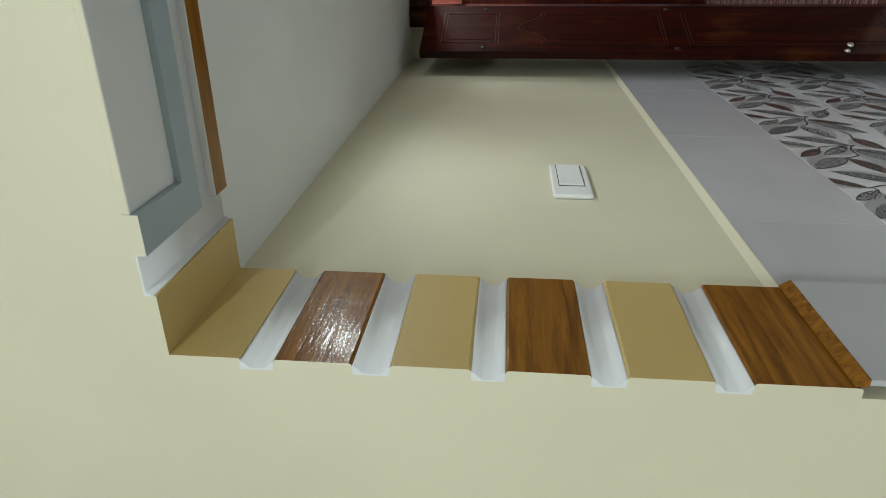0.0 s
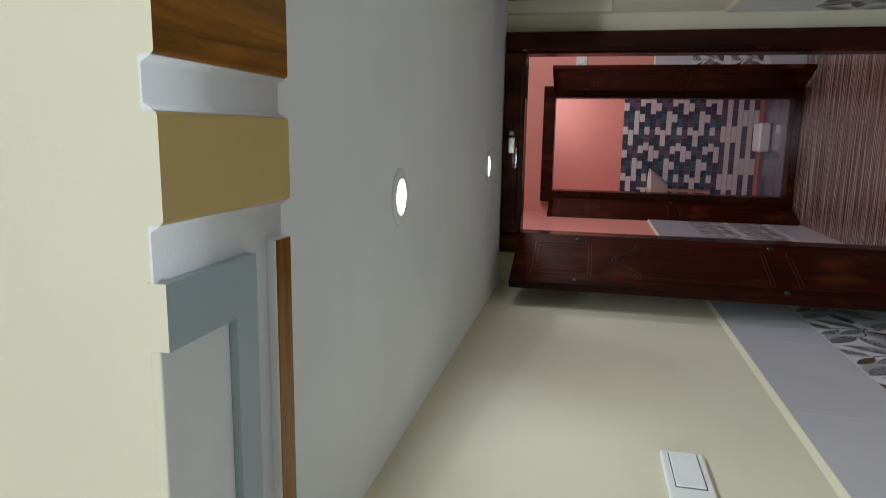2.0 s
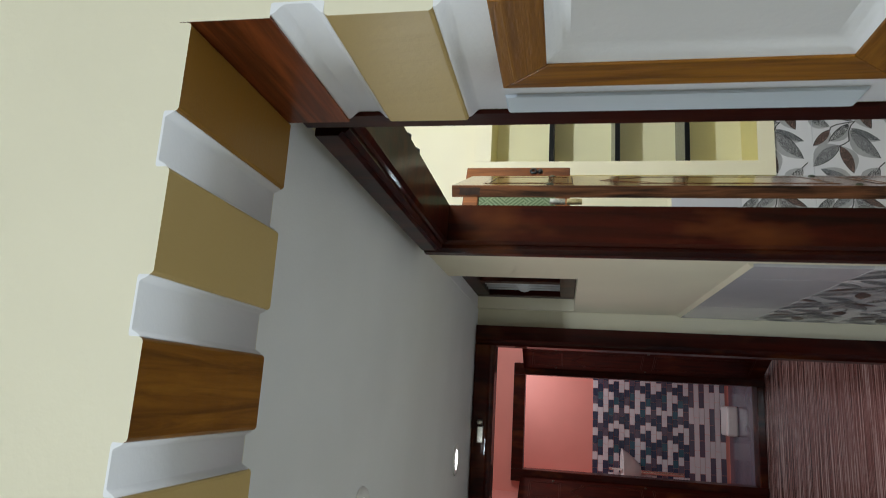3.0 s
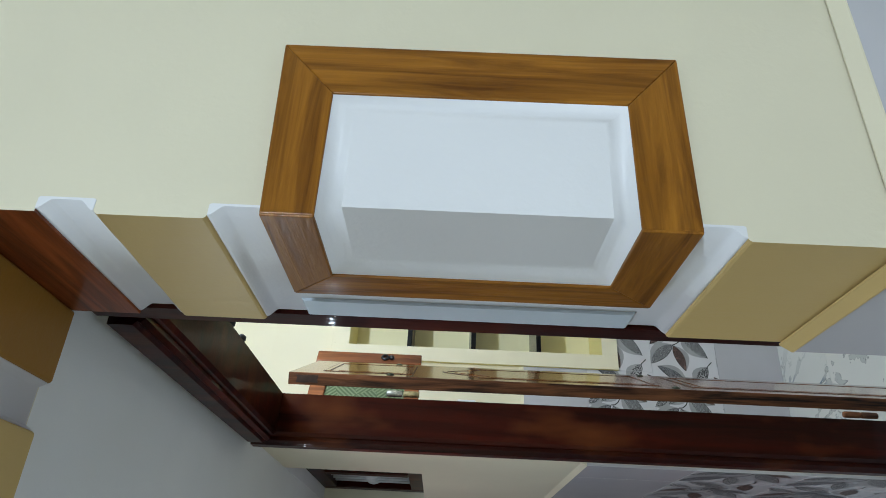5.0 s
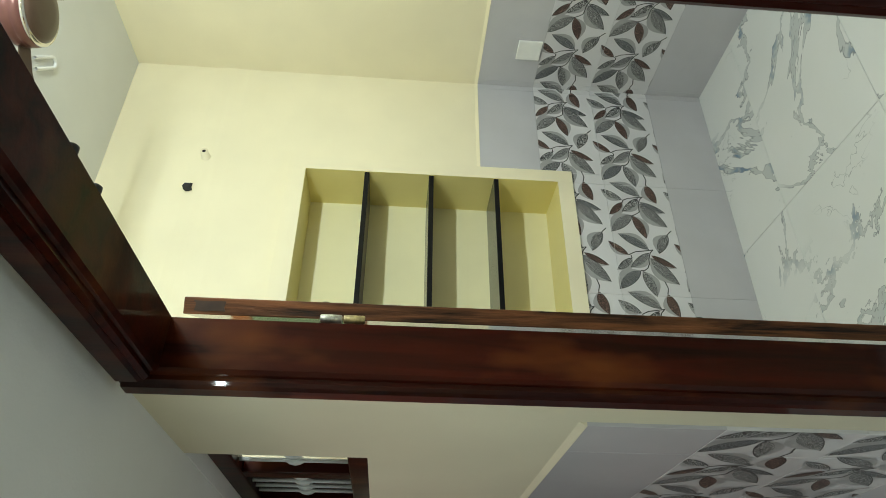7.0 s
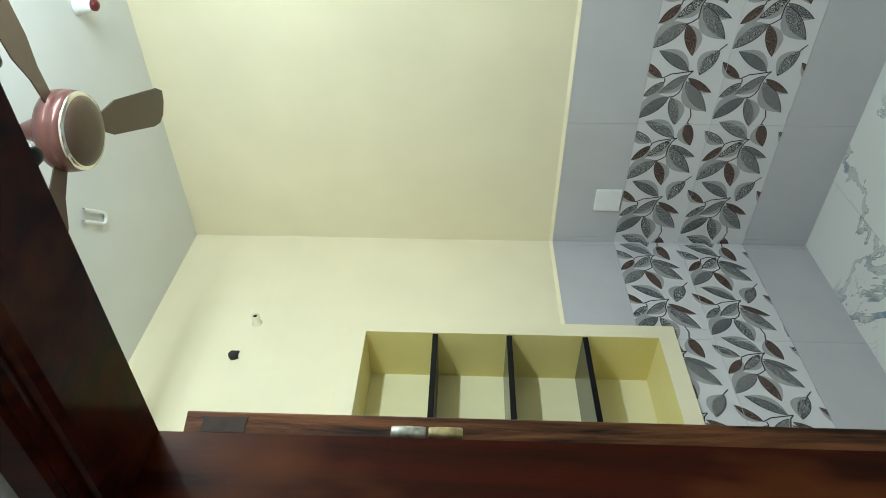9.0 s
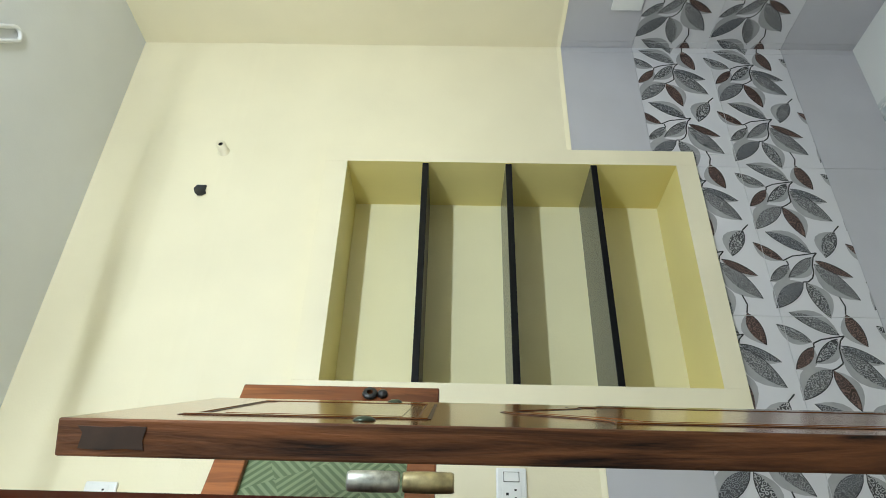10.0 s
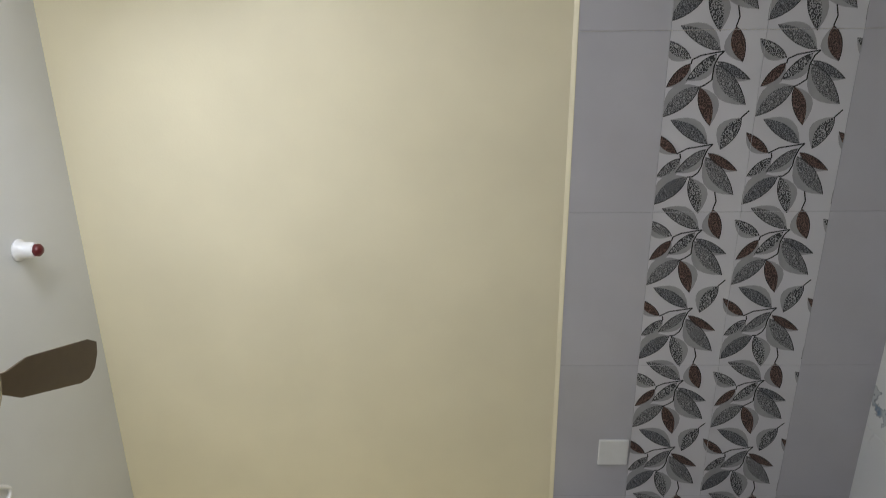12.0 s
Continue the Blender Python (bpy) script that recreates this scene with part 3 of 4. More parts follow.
for i, ky in enumerate((1.345, 1.425)):
    knob = bmesh.new()
    add_lathe(knob, ((0, 0), (0.010, 0.0), (0.010, 0.02), (0.014, 0.022), (0.014, 0.034), (0.006, 0.040), (0, 0.041)), 16)
    tagged(put("head_knob", knob, BLACK, None, "", pose(0.47, ky, 1.968, 0, 90, 0) @ Matrix.Scale(0.62, 4)), "small black round knob on the door head", "knob", "knobs on the door head")


def door_leaf(name, length, height, side, label, m, edge=EDGEWOOD):
    """A carved leaf; local x runs from the hinge, z up, face on the given side of y."""
    door = empty(name, label, "door", m)
    th = 0.032
    bm = bmesh.new()
    add_box(bm, (0, -th / 2, 0.01), (length, th / 2, height), 0.002)
    for f in bm.faces:
        c = f.calc_center_median()
        f.material_index = 1 if abs(c.x) < 0.004 else 0
    body = part("leaf_board", bm, [LEAFWOOD, edge], door)
    f0 = side * th / 2
    st = 0.062

    def rim(z0, z1, ogee):
        """A panel that reads as sunk: strips coloured as groove shade, bevelled bead, flat field."""
        x0, x1 = st, length - st

        def outline(inset, steps=22):
            xa, xb, top = x0 + inset, x1 - inset, z1 - inset * 1.2
            pts = [(xa, z0 + inset), (xb, z0 + inset)]
            if not ogee:
                return pts + [(xb, top), (xa, top)]
            for k in range(steps + 1):
                q = 1 - 2 * k / steps
                pts.append(((xa + xb) / 2 + (xb - xa) / 2 * q, top - 0.085 * (1 - math.cos(math.pi * min(1.0, abs(q) * 1.12))) / 2 - 0.012 * abs(q)))
            return pts

        def ring(name, a, b, high, mat):
            g = bmesh.new()
            lo, hi = sorted((f0 - side * 0.003, f0 + side * high))
            oa, ob_ = outline(a), outline(b)
            for k in range(len(oa)):
                j = (k + 1) % len(oa)
                add_prism(g, (oa[k], oa[j], ob_[j], ob_[k]), "y", lo, hi)
            part(name, g, mat, door)

        # thin proud strips carry the groove's shade as colour
        ring("panel_groove", 0.0, 0.0035, 0.0006, GROOVE_SHADE)
        ring("panel_bead", 0.0035, 0.012, 0.0016, LEAFWOOD)
        ring("panel_groove", 0.012, 0.0148, 0.0006, GROOVE_SHADE)
        h = bmesh.new()
        e0, e1 = sorted((f0 - side * 0.002, f0 + side * 0.001))
        add_prism(h, outline(0.030), "y", e0, e1)
        part("raised_panel", h, LEAFWOOD, door)

    rim(1.640, height - 0.078, False)
    rim(0.98, 1.565, True)
    rim(0.12, 0.90, False)
    for k, (xx, zz) in enumerate(((0.035, 1.700), (length - 0.03, 1.700), (0.035, 0.95), (length - 0.03, 0.95))):
        g = bmesh.new()
        add_lathe(g, ((0, 0), (0.011, 0), (0.0095, 0.002), (0.0055, 0.0042), (0, 0.0048)), 14)
        part("bolt_head", g, BRONZE, door, "dark bronze domed bolt", pose(xx, f0, zz, -90 * side, 0, 0))
    return door


ang = 67.6
room_leaf = door_leaf("door_leaf_room", 0.394, 1.960, -1, "red-brown carved door leaf standing open in the room", pose(0.528, 1.8275, 0, 0, 0, ang))
bm = bmesh.new()
add_prism(bm, ((-0.0095, 1.866), (0.002, 1.869), (0.0098, 1.867), (0.0088, 1.885), (0.0102, 1.905), (0.009, 1.924), (-0.004, 1.921), (-0.0098, 1.926), (-0.0088, 1.9), (-0.0101, 1.88)), "x", -0.0008, 0.002)
for v in bm.verts:
    v.co.z += 0.016
part("hinge_mortise", bm, MORTISE, room_leaf, "blackened old hinge mortise")
HP = room_leaf.matrix_basis.inverted() @ pose(0.4845, 1.774, 0, 0, 0, 30)


def barrel(name, z0, z1, mat, label):
    g = bmesh.new()
    add_lathe(g, ((0, z0), (0.0066, z0), (0.0076, z0 + 0.002), (0.0080, (z0 + z1) / 2), (0.0076, z1 - 0.002), (0.0066, z1), (0, z1)), 18)
    part(name, g, mat, room_leaf, label, HP)


barrel("upper_knuckle", 1.659, 1.698, STAINED, "paint-flecked pale steel hinge knuckle")
barrel("lower_knuckle", 1.618, 1.6565, BRASS, "worn brassy hinge knuckle")
barrel("upper_knuckle", 0.535, 0.575, EDGEWOOD, "hinge knuckle painted brown")
barrel("lower_knuckle", 0.494, 0.5325, EDGEWOOD, "hinge knuckle painted brown")

# ---- high window in the corridor wall ----
win = empty("window_corridor", "dark wooden high window with white iron bars", "window", pose(0.46, 2.68, VZ0), "", "structure")
INV = pose(-0.46, -2.68, -VZ0)
for nm, a, b in (("window_frame", (0.43, VY0, VZ0), (0.472, VY0 + 0.06, ZC)), ("window_frame", (0.43, VY1 - 0.06, VZ0), (0.472, VY1, ZC)), ("window_sill", (0.43, VY0 + 0.06, VZ0), (0.472, VY1 - 0.06, VZ0 + 0.06)), ("window_head", (0.43, VY0 + 0.06, ZC - 0.06), (0.472, VY1 - 0.06, ZC)), ("mullion", (0.43, 2.655, VZ0 + 0.06), (0.472, 2.71, ZC - 0.06))):
    bm = bmesh.new()
    add_box(bm, a, b, 0.004)
    part(nm, bm, MAHOGANY, win, "", INV)
for ya, yb in ((VY0 + 0.06, 2.655), (2.71, VY1 - 0.06)):
    for k in range(4):
        yy = ya + (yb - ya) * (k + 0.9) / 4.8
        bm = bmesh.new()
        add_lathe(bm, ((0, VZ0 + 0.06), (0.006, VZ0 + 0.06), (0.006, 1.80), (0.012, 1.81), (0.015, 1.825), (0.012, 1.84), (0.006, 1.85), (0.006, ZC - 0.06), (0, ZC - 0.06)), 10, (0.452, yy, 0))
        part("iron_bar", bm, GRILLE, win, "white painted iron bar", INV)
bm = bmesh.new()
add_box(bm, (0.462, 2.712, VZ0 + 0.062), (0.470, VY1 - 0.062, ZC - 0.062), 0.002)
part("closed_shutter", bm, MAHOGANY, win, "", INV)
shutter = empty("open_shutter", "reddish wooden casement with green figured glass standing open", "window shutter", pose(0.488, 2.335, 1.645, 0, 0, math.degrees(math.atan2(0.155, 0.315))))
SL, SH = 0.374, 0.380
for nm, a, b in (("stile", (0, -0.014, 0), (0.045, 0.014, SH)), ("stile", (SL - 0.05, -0.014, 0), (SL, 0.014, SH)), ("rail", (0.045, -0.014, 0), (SL - 0.05, 0.014, 0.05)), ("rail", (0.045, -0.014, SH - 0.055), (SL - 0.05, 0.014, SH))):
    bm = bmesh.new()
    add_box(bm, a, b, 0.003)
    part(nm, bm, SHUTTER, shutter)
bm = bmesh.new()
add_box(bm, (0.044, -0.003, 0.048), (SL - 0.049, 0.003, SH - 0.053))
part("pane", bm, GLASS, shutter, "green figured glass pane")
bm = bmesh.new()
add_lathe(bm, ((0, 0), (0.013, 0), (0.012, 0.01), (0.005, 0.014), (0, 0.015)), 14)
part("latch", bm, BLACK, shutter, "black iron latch", pose(SL - 0.024, -0.014, 0.108, 90, 0, 0) @ Matrix.Scale(0.75, 4))
bm = bmesh.new()
add_lathe(bm, ((0.006, 0), (0.013, 0), (0.015, 0.004), (0.013, 0.008), (0.006, 0.008)), 16)
part("latch_ring", bm, BLACK, shutter, "black iron ring", pose(SL - 0.024, -0.014, 0.132, 90, 0, 0))

# ---- bedroom door at the corridor's end ----
end_frame = empty("door_frame_bedroom", "dark mahogany varnished door frame at the corridor end", "door frame", pose(-0.14, 3.1, 0), "", "structure")
INV = pose(0.14, -3.1, 0)
leg = ((FX1, 3.05), (FX1, 3.25), (0.232, 3.25), (0.232, 3.20), (0.215, 3.19), (0.215, 3.075), (0.225, 3.066), (0.232, 3.062), (0.240, 3.05))
frame_leg("east_jamb", leg, 0, DZ, end_frame, INV)
frame_leg("west_jamb", tuple((FX0 + (FX1 - x), y) for x, y in leg), 0, DZ, end_frame, INV)
bm = bmesh.new()
add_prism(bm, tuple((y, DZ - (FX1 - x)) for x, y in leg), "x", FX0 + 0.085, FX1 - 0.085)
part("head", bm, MAHOGANY, end_frame, "", INV)
bm = bmesh.new()
add_box(bm, (-0.20, 3.035, 1.985), (-0.13, 3.055, 2.012), 0.004)
add_lathe(bm, ((0, 0), (0.012, 0.0), (0.012, 0.02), (0, 0.024)), 14, (-0.115, 3.045, 1.99))
part("top_bolt", bm, STEEL, end_frame, "steel tower bolt", INV)
end_leaf = door_leaf("door_leaf_bedroom", 0.375, 1.952, 1, "dark carved mahogany door leaf opened along the corridor wall", pose(-0.555, 3.045, 0, 0, 0, math.degrees(math.atan2(-0.345, -0.135))), MAHOGANY)
bm = bmesh.new()
add_lathe(bm, ((0, 0), (0.02, 0), (0.02, 0.006), (0.009, 0.012), (0.009, 0.03), (0.02, 0.036), (0.022, 0.048), (0.012, 0.058), (0, 0.06)), 20)
part("door_knob", bm, CHROME, end_leaf, "chrome door knob", pose(0.355, 0.015, 0.33, -90, 0, 0) @ Matrix.Scale(0.6, 4))
for o in end_leaf.children:
    if o.name.startswith(("leaf_board", "raised_panel", "panel_bead")):
        o.data.materials[0] = MAHOGANY

# ---- bathroom door ----
bframe = empty("door_frame_bathroom", "dark mahogany door frame of the bathroom", "door frame", pose(-0.11, YB, 0), "", "structure")
INV = pose(0.11, -YB, 0)
for nm, a, b in (("east_jamb", (BX1, YB - 0.05, 0), (BX1 + 0.1, YB + 0.13, BZ + 0.1)), ("west_jamb", (BX0 - 0.1, YB - 0.05, 0), (BX0, YB + 0.13, BZ + 0.1)), ("head", (BX0, YB - 0.05, BZ), (BX1, YB + 0.13, BZ + 0.1)), ("threshold", (BX0, YB - 0.03, 0), (BX1, YB + 0.13, 0.06))):
    bm = bmesh.new()
    add_box(bm, a, b, 0.006)
    part(nm, bm, MAHOGANY, bframe, "", INV)
for hx, a, sd in ((BX1 + 0.07, -64, -1), (BX0 - 0.07, 246, 1)):
    lf = door_leaf("door_leaf_bathroom", 0.36, 1.98, sd, "dark mahogany bathroom door leaf standing open", pose(hx, YB - 0.07, 0.02, 0, 0, a), MAHOGANY)
    for o in lf.children:
        if o.name.startswith(("leaf_board", "raised_panel", "panel_bead")):
            o.data.materials[0] = MAHOGANY

# ---- niche ----
bm = bmesh.new()
o0, o1, p0, p1 = NX0 - 0.068, NX1 + 0.067, NZ0 - 0.072, NZ1 + 0.08
YF = YE - 0.022
for a, b in (((o0, YF, p0), (NX0, B + 0.02, p1)), ((NX1, YF, p0), (o1, B + 0.02, p1)), ((NX0, YF, p0), (NX1, B + 0.02, NZ0)), ((NX0, YF, NZ1), (NX1, B + 0.02, p1))):
    add_box(bm, a, b, 0.0008)
bm.normal_update()
# front stays wall paint, lining takes the colour with bounced light in it
for f in bm.faces:
    f.material_index = 0 if f.normal.y < -0.3 else 1
tagged(put("niche_border", bm, [ROOM, NICHE]), "pale yellow raised plaster border and lining of the niche", "trim", "", "structure")
structure("wall_niche_back", boxes(((NX0 - 0.02, B, NZ0 - 0.02), (NX1 + 0.02, B + 0.1, NZ1 + 0.02))), NICHE_BACK, "pale yellow niche back with bounced light in its colour", "wall")
for z in (1.732, 1.432, 1.126):
    bm = bmesh.new()
    add_box(bm, (NX0 - 0.004, YE - 0.016, z - 0.013), (NX1 + 0.004, B - 0.001, z + 0.009), 0.0015)
    # upward faces take the grey with the painted reflection
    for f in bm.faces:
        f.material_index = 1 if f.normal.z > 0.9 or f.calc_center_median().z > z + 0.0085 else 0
    tagged(put("granite_shelf", bm, [GRANITE, GRANITE_SHEEN]), "polished black granite shelf slab in the niche", "shelf", "shelves of the niche")
# filled cable chase with an open box and a pipe stub
bm = bmesh.new()
add_prism(bm, ((YE + 0.01, 2.37), (YE - 0.0002, 2.37), (YE - 0.0035, 2.43), (YE - 0.0035, 2.475), (YE - 0.0002, 2.535), (YE + 0.01, 2.535)), "x", XW, XE)
tagged(put("plaster_chase", bm, ROOM), "faint filled plaster chase across the yellow wall", "trim", "", "structure")
bm = bmesh.new()
add_lathe(bm, ((0, 0.004), (0.020, 0.004), (0.022, 0.006), (0.022, 0.0), (0.0215, -0.002)), 9)
for v in bm.verts:
    wob = noise.noise(Vector((math.atan2(v.co.y, v.co.x) * 1.7, 3.1, 0.4)))
    v.co.x *= 1.0 + 0.55 * wob
    v.co.y *= 0.92 + 0.55 * wob
tagged(put("cable_hole", bm, DARKGAP, None, "", pose(1.780, YE - 0.006, 2.521, 90, 0, 0)), "dark broken cable hole in the yellow wall", "hole")
bm = bmesh.new()
add_lathe(bm, ((0.006, 0.03), (0.013, 0.03), (0.013, 0), (0.017, 0), (0.017, -0.004)), 16)
stub = tagged(put("conduit_stub", bm, [ROOM], None, "", pose(1.964, YE - 0.004, 2.478, 90, 0, 0) @ Matrix.Scale(1.35, 4)), "short cream painted conduit stub in the wall", "pipe")
bm = bmesh.new()
add_lathe(bm, ((0, 0.022), (0.0125, 0.022)), 16)
part("bore", bm, DARKGAP, stub)


# ---- switches ----
def switch_plate(name, label, w, h, rockers, m, socket=None):
    """Plate in local x, z with its face toward -y."""
    sw = empty(name, label, "switch", m)
    bm = bmesh.new()
    add_box(bm, (-w / 2, -0.011, -h / 2), (w / 2, 0, h / 2), 0.005, 0, 3)
    part("plate", bm, PLASTIC, sw)
    for x0, x1, z0, z1 in rockers:
        bm = bmesh.new()
        add_box(bm, (x0 - 0.0015, -0.0122, z0 - 0.0015), (x1 + 0.0015, -0.008, z1 + 0.0015))
        part("gap", bm, DARKGAP, sw, "thin dark gap round the rocker")
        bm = bmesh.new()
        add_box(bm, (x0, -0.0155, z0), (x1, -0.009, z1), 0.002)
        part("rocker", bm, PLASTIC, sw)
    if socket:
        bm = bmesh.new()
        add_box(bm, (socket[0] - 0.024, -0.0125, socket[1] - 0.026), (socket[0] + 0.024, -0.009, socket[1] + 0.026), 0.0015)
        part("socket_face", bm, PLASTIC, sw)
        for x, z, wide, tall in ((-0.0105, -0.010, 0.0025, 0.006), (0.0105, -0.010, 0.0025, 0.006), (0, 0.012, 0.0035, 0.007)):
            bm = bmesh.new()
            add_box(bm, (socket[0] + x - wide, -0.0129, socket[1] + z - tall / 2), (socket[0] + x + wide, -0.011, socket[1] + z + tall / 2))
            part("socket_hole", bm, DARKGAP, sw)
    return sw


switch_plate("switch_plate", "white modular switch plate on the cream wall", 0.206, 0.086, ((-0.048, 0.090, -0.027, 0.027),), pose(XL, 1.453, 1.452, 0, 0, 90))
switch_plate("switch_plate", "white square blank switch plate on grey tile", 0.116, 0.118, (), pose(XE - 0.008, 2.866, 0.970, 0, 0, -90))
switch_plate("switch_socket", "white plate with one switch and three-pin socket", 0.150, 0.083, ((0.038, 0.062, -0.020, 0.020),), pose(0.766, YE, 1.455, 0, 0, 0), (0.005, 0.0))
switch_plate("socket_plate", "white plate with a three-pin socket", 0.118, 0.088, (), pose(0.721, YE, 2.567, 0, 0, 0), (0.026, 0.0))

switch_plate("switch_plate", "white switch plate on the pink bedroom wall", 0.09, 0.09, ((-0.02, 0.02, -0.03, 0.03),), pose(0.51, YB, 1.78, 0, 0, 0))

# ---- ceiling lights of the corridor ----
for lx, ly in ((-0.247, 1.474), (-0.238, 2.66)):
    lamp = empty("ceiling_downlight", "round white recessed downlight, lit", "light", pose(lx, ly, ZC), "downlights of the corridor")
    bm = bmesh.new()
    add_lathe(bm, ((0.036, -0.004), (0.046, -0.007), (0.056, -0.004), (0.058, 0.0), (0.036, 0.0)), 32)
    part("rim", bm, PLASTIC, lamp)
    bm = bmesh.new()
    add_lathe(bm, ((0, -0.003), (0.037, -0.003)), 28)
    part("diffuser", bm, LAMPFACE, lamp, "glowing round diffuser")

# ---- tube lights ----
# all hang out of view; the bedroom batten is an addition for its glow
for nm, x, y, z, rz in (("tube_light", 1.38, Y1 + 0.0, 2.51, 180), ("tube_light", 0.1, -2.6, 2.55, 180), ("tube_light", 1.6, 4.6, 2.45, 90)):
    tube = empty(nm, "white wall batten with a lit tube", "light", pose(x, y, z, 0, 0, rz), "tube lights")
    bm = bmesh.new()
    add_box(bm, (-0.6, -0.03, -0.02), (0.6, 0, 0.02), 0.004)
    part("batten", bm, PLASTIC, tube)
    bm = bmesh.new()
    add_lathe(bm, ((0, -0.57), (0.013, -0.57), (0.013, 0.57), (0, 0.57)), 16)
    part("tube", bm, LAMPFACE, tube, "lit fluorescent tube", pose(0, -0.045, 0.0, 0, 90, 0))

# ---- ceiling fan ----
fan = empty("ceiling_fan", "copper-rose ceiling fan with brown blades, at rest", "fan", pose(1.493, 1.962, 2.570))
bm = bmesh.new()
add_lathe(bm, ((0, 0.0), (0.045, 0.0), (0.075, 0.004), (0.086, 0.010), (0.088, 0.014)), 48)
part("bottom_cap", bm, FANBROWN, fan, "brown dished bottom cap")
bm = bmesh.new()
add_lathe(bm, ((0.088, 0.012), (0.097, 0.014), (0.099, 0.020), (0.094, 0.024)), 48)
part("trim_ring", bm, CHROME, fan, "bright trim ring")
bm = bmesh.new()
add_lathe(bm, ((0.093, 0.022), (0.101, 0.030), (0.103, 0.045), (0.100, 0.05), (0.104, 0.055), (0.103, 0.075), (0.095, 0.088), (0.070, 0.096), (0.045, 0.105), (0, 0.106)), 48)
part("motor_housing", bm, COPPER, fan)
bm = bmesh.new()
add_lathe(bm, ((0.048, 0.104), (0.040, 0.12), (0.022, 0.165), (0.012, 0.185), (0.010, 0.19)), 32)
part("lower_cup", bm, COPPER, fan)
bm = bmesh.new()
add_lathe(bm, ((0.010, 0.18), (0.010, 0.353)), 16)
part("down_rod", bm, COPPER, fan)
bm = bmesh.new()
add_lathe(bm, ((0.012, 0.295), (0.045, 0.340), (0.05, 0.3595)), 24)
part("canopy", bm, COPPER, fan)
for k in range(3):
    bm = bmesh.new()
    outline = [(0.10, -0.022), (0.17, -0.028), (0.24, -0.052), (0.50, -0.062), (0.545, -0.05), (0.56, -0.015), (0.56, 0.03), (0.54, 0.055), (0.50, 0.062), (0.24, 0.048), (0.17, 0.026), (0.10, 0.022)]
    add_prism(bm, outline, "z", -0.002, 0.002)
    part("blade", bm, FANBROWN, fan, "", pose(0, 0, 0.062, 0, 0, 20 + 120 * k) @ pose(0, 0, 0, 9, 0, 0))

# ---- ceiling hook and bulb holder ----
cu = bpy.data.curves.new("ceiling_hook", "CURVE")
cu.dimensions, cu.bevel_depth, cu.bevel_resolution = "3D", 0.0045, 2
sp = cu.splines.new("POLY")
u_pts = [(0.085, -0.014, 0), (0.0, -0.014, 0)] + [(-0.014 * math.sin(a), -0.014 * math.cos(a), 0) for a in [math.pi * k / 8 for k in range(1, 8)]] + [(0.0, 0.014, 0), (0.085, 0.014, 0)]
sp.points.add(len(u_pts) - 1)
for q, c in zip(sp.points, u_pts):
    q.co = (*c, 1)
tmp = new("ceiling_hook_curve", cu)
dg = bpy.context.evaluated_depsgraph_get()
me = bpy.data.meshes.new_from_object(tmp.evaluated_get(dg))
bpy.data.objects.remove(tmp)
me.materials.clear()
me.materials.append(PLASTIC)
hk = new("ceiling_hook", me)
hk.matrix_basis = pose(1.918, 2.552, ZR - 0.0066, 0, 0, 220.5) @ Matrix.Scale(1.45, 4)
tagged(hk, "white painted U-shaped iron hook on the ceiling", "hook")
holder = empty("bulb_holder", "white bulb holder with dark red cap on ceiling", "light", pose(2.224, 1.894, ZR))
bm = bmesh.new()
add_lathe(bm, ((0, 0), (0.034, 0), (0.034, -0.006), (0.026, -0.010), (0.024, -0.05), (0.021, -0.055), (0, -0.055)), 24)
part("base", bm, PLASTIC, holder)
bm = bmesh.new()
add_lathe(bm, ((0, -0.052), (0.019, -0.053), (0.020, -0.066), (0.012, -0.074), (0, -0.076)), 20)
part("cap", bm, REDCAP, holder, "dark red cap")

# ---- bathroom things ----
basin = empty("wash_basin", "white ceramic wall basin in the bathroom", "basin", pose(-0.65, 7.2, 0.98))
bm = bmesh.new()
add_lathe(bm, ((0, -0.10), (0.07, -0.09), (0.17, 0.02), (0.21, 0.08), (0.215, 0.09), (0.195, 0.09), (0.15, 0.03), (0.05, -0.04), (0, -0.045)), 28)
part("bowl", bm, CERAMIC, basin)
bm = bmesh.new()
add_lathe(bm, ((0.02, -0.5), (0.02, -0.08)), 14)
part("waste_pipe", bm, CHROME, basin)
bm = bmesh.new()
add_lathe(bm, ((0, 0.2), (0.014, 0.2), (0.018, 0.17), (0.012, 0.16), (0.012, 0.08)), 14, (0, 0.16, 0))
part("tap", bm, CHROME, basin)
bm = bmesh.new()
add_box(bm, (-0.25, 7.05, 0.0), (0.03, 7.3, 0.11), 0.02, 0, 3)
tagged(put("bath_stool", bm, CERAMIC), "low white plastic stool on the bathroom floor", "stool")


# ---- tiles ----
def tile_mesh(w, h, t=0.008, c=0.0006):
    """A slab in x (width), z (height), face at y = -t, with a small arris."""
    v = [(0, 0, 0), (w, 0, 0), (w, 0, h), (0, 0, h), (0, -t + c, 0), (w, -t + c, 0), (w, -t + c, h), (0, -t + c, h), (c, -t, c), (w - c, -t, c), (w - c, -t, h - c), (c, -t, h - c)]
    f = [(0, 1, 2, 3), (0, 4, 5, 1), (1, 5, 6, 2), (2, 6, 7, 3), (3, 7, 4, 0), (4, 8, 9, 5), (5, 9, 10, 6), (6, 10, 11, 7), (7, 11, 8, 4), (8, 11, 10, 9)]
    me = bpy.data.meshes.new("tile")
    me.from_pydata(v, [], [q[::-1] for q in f])
    me.update()
    return me


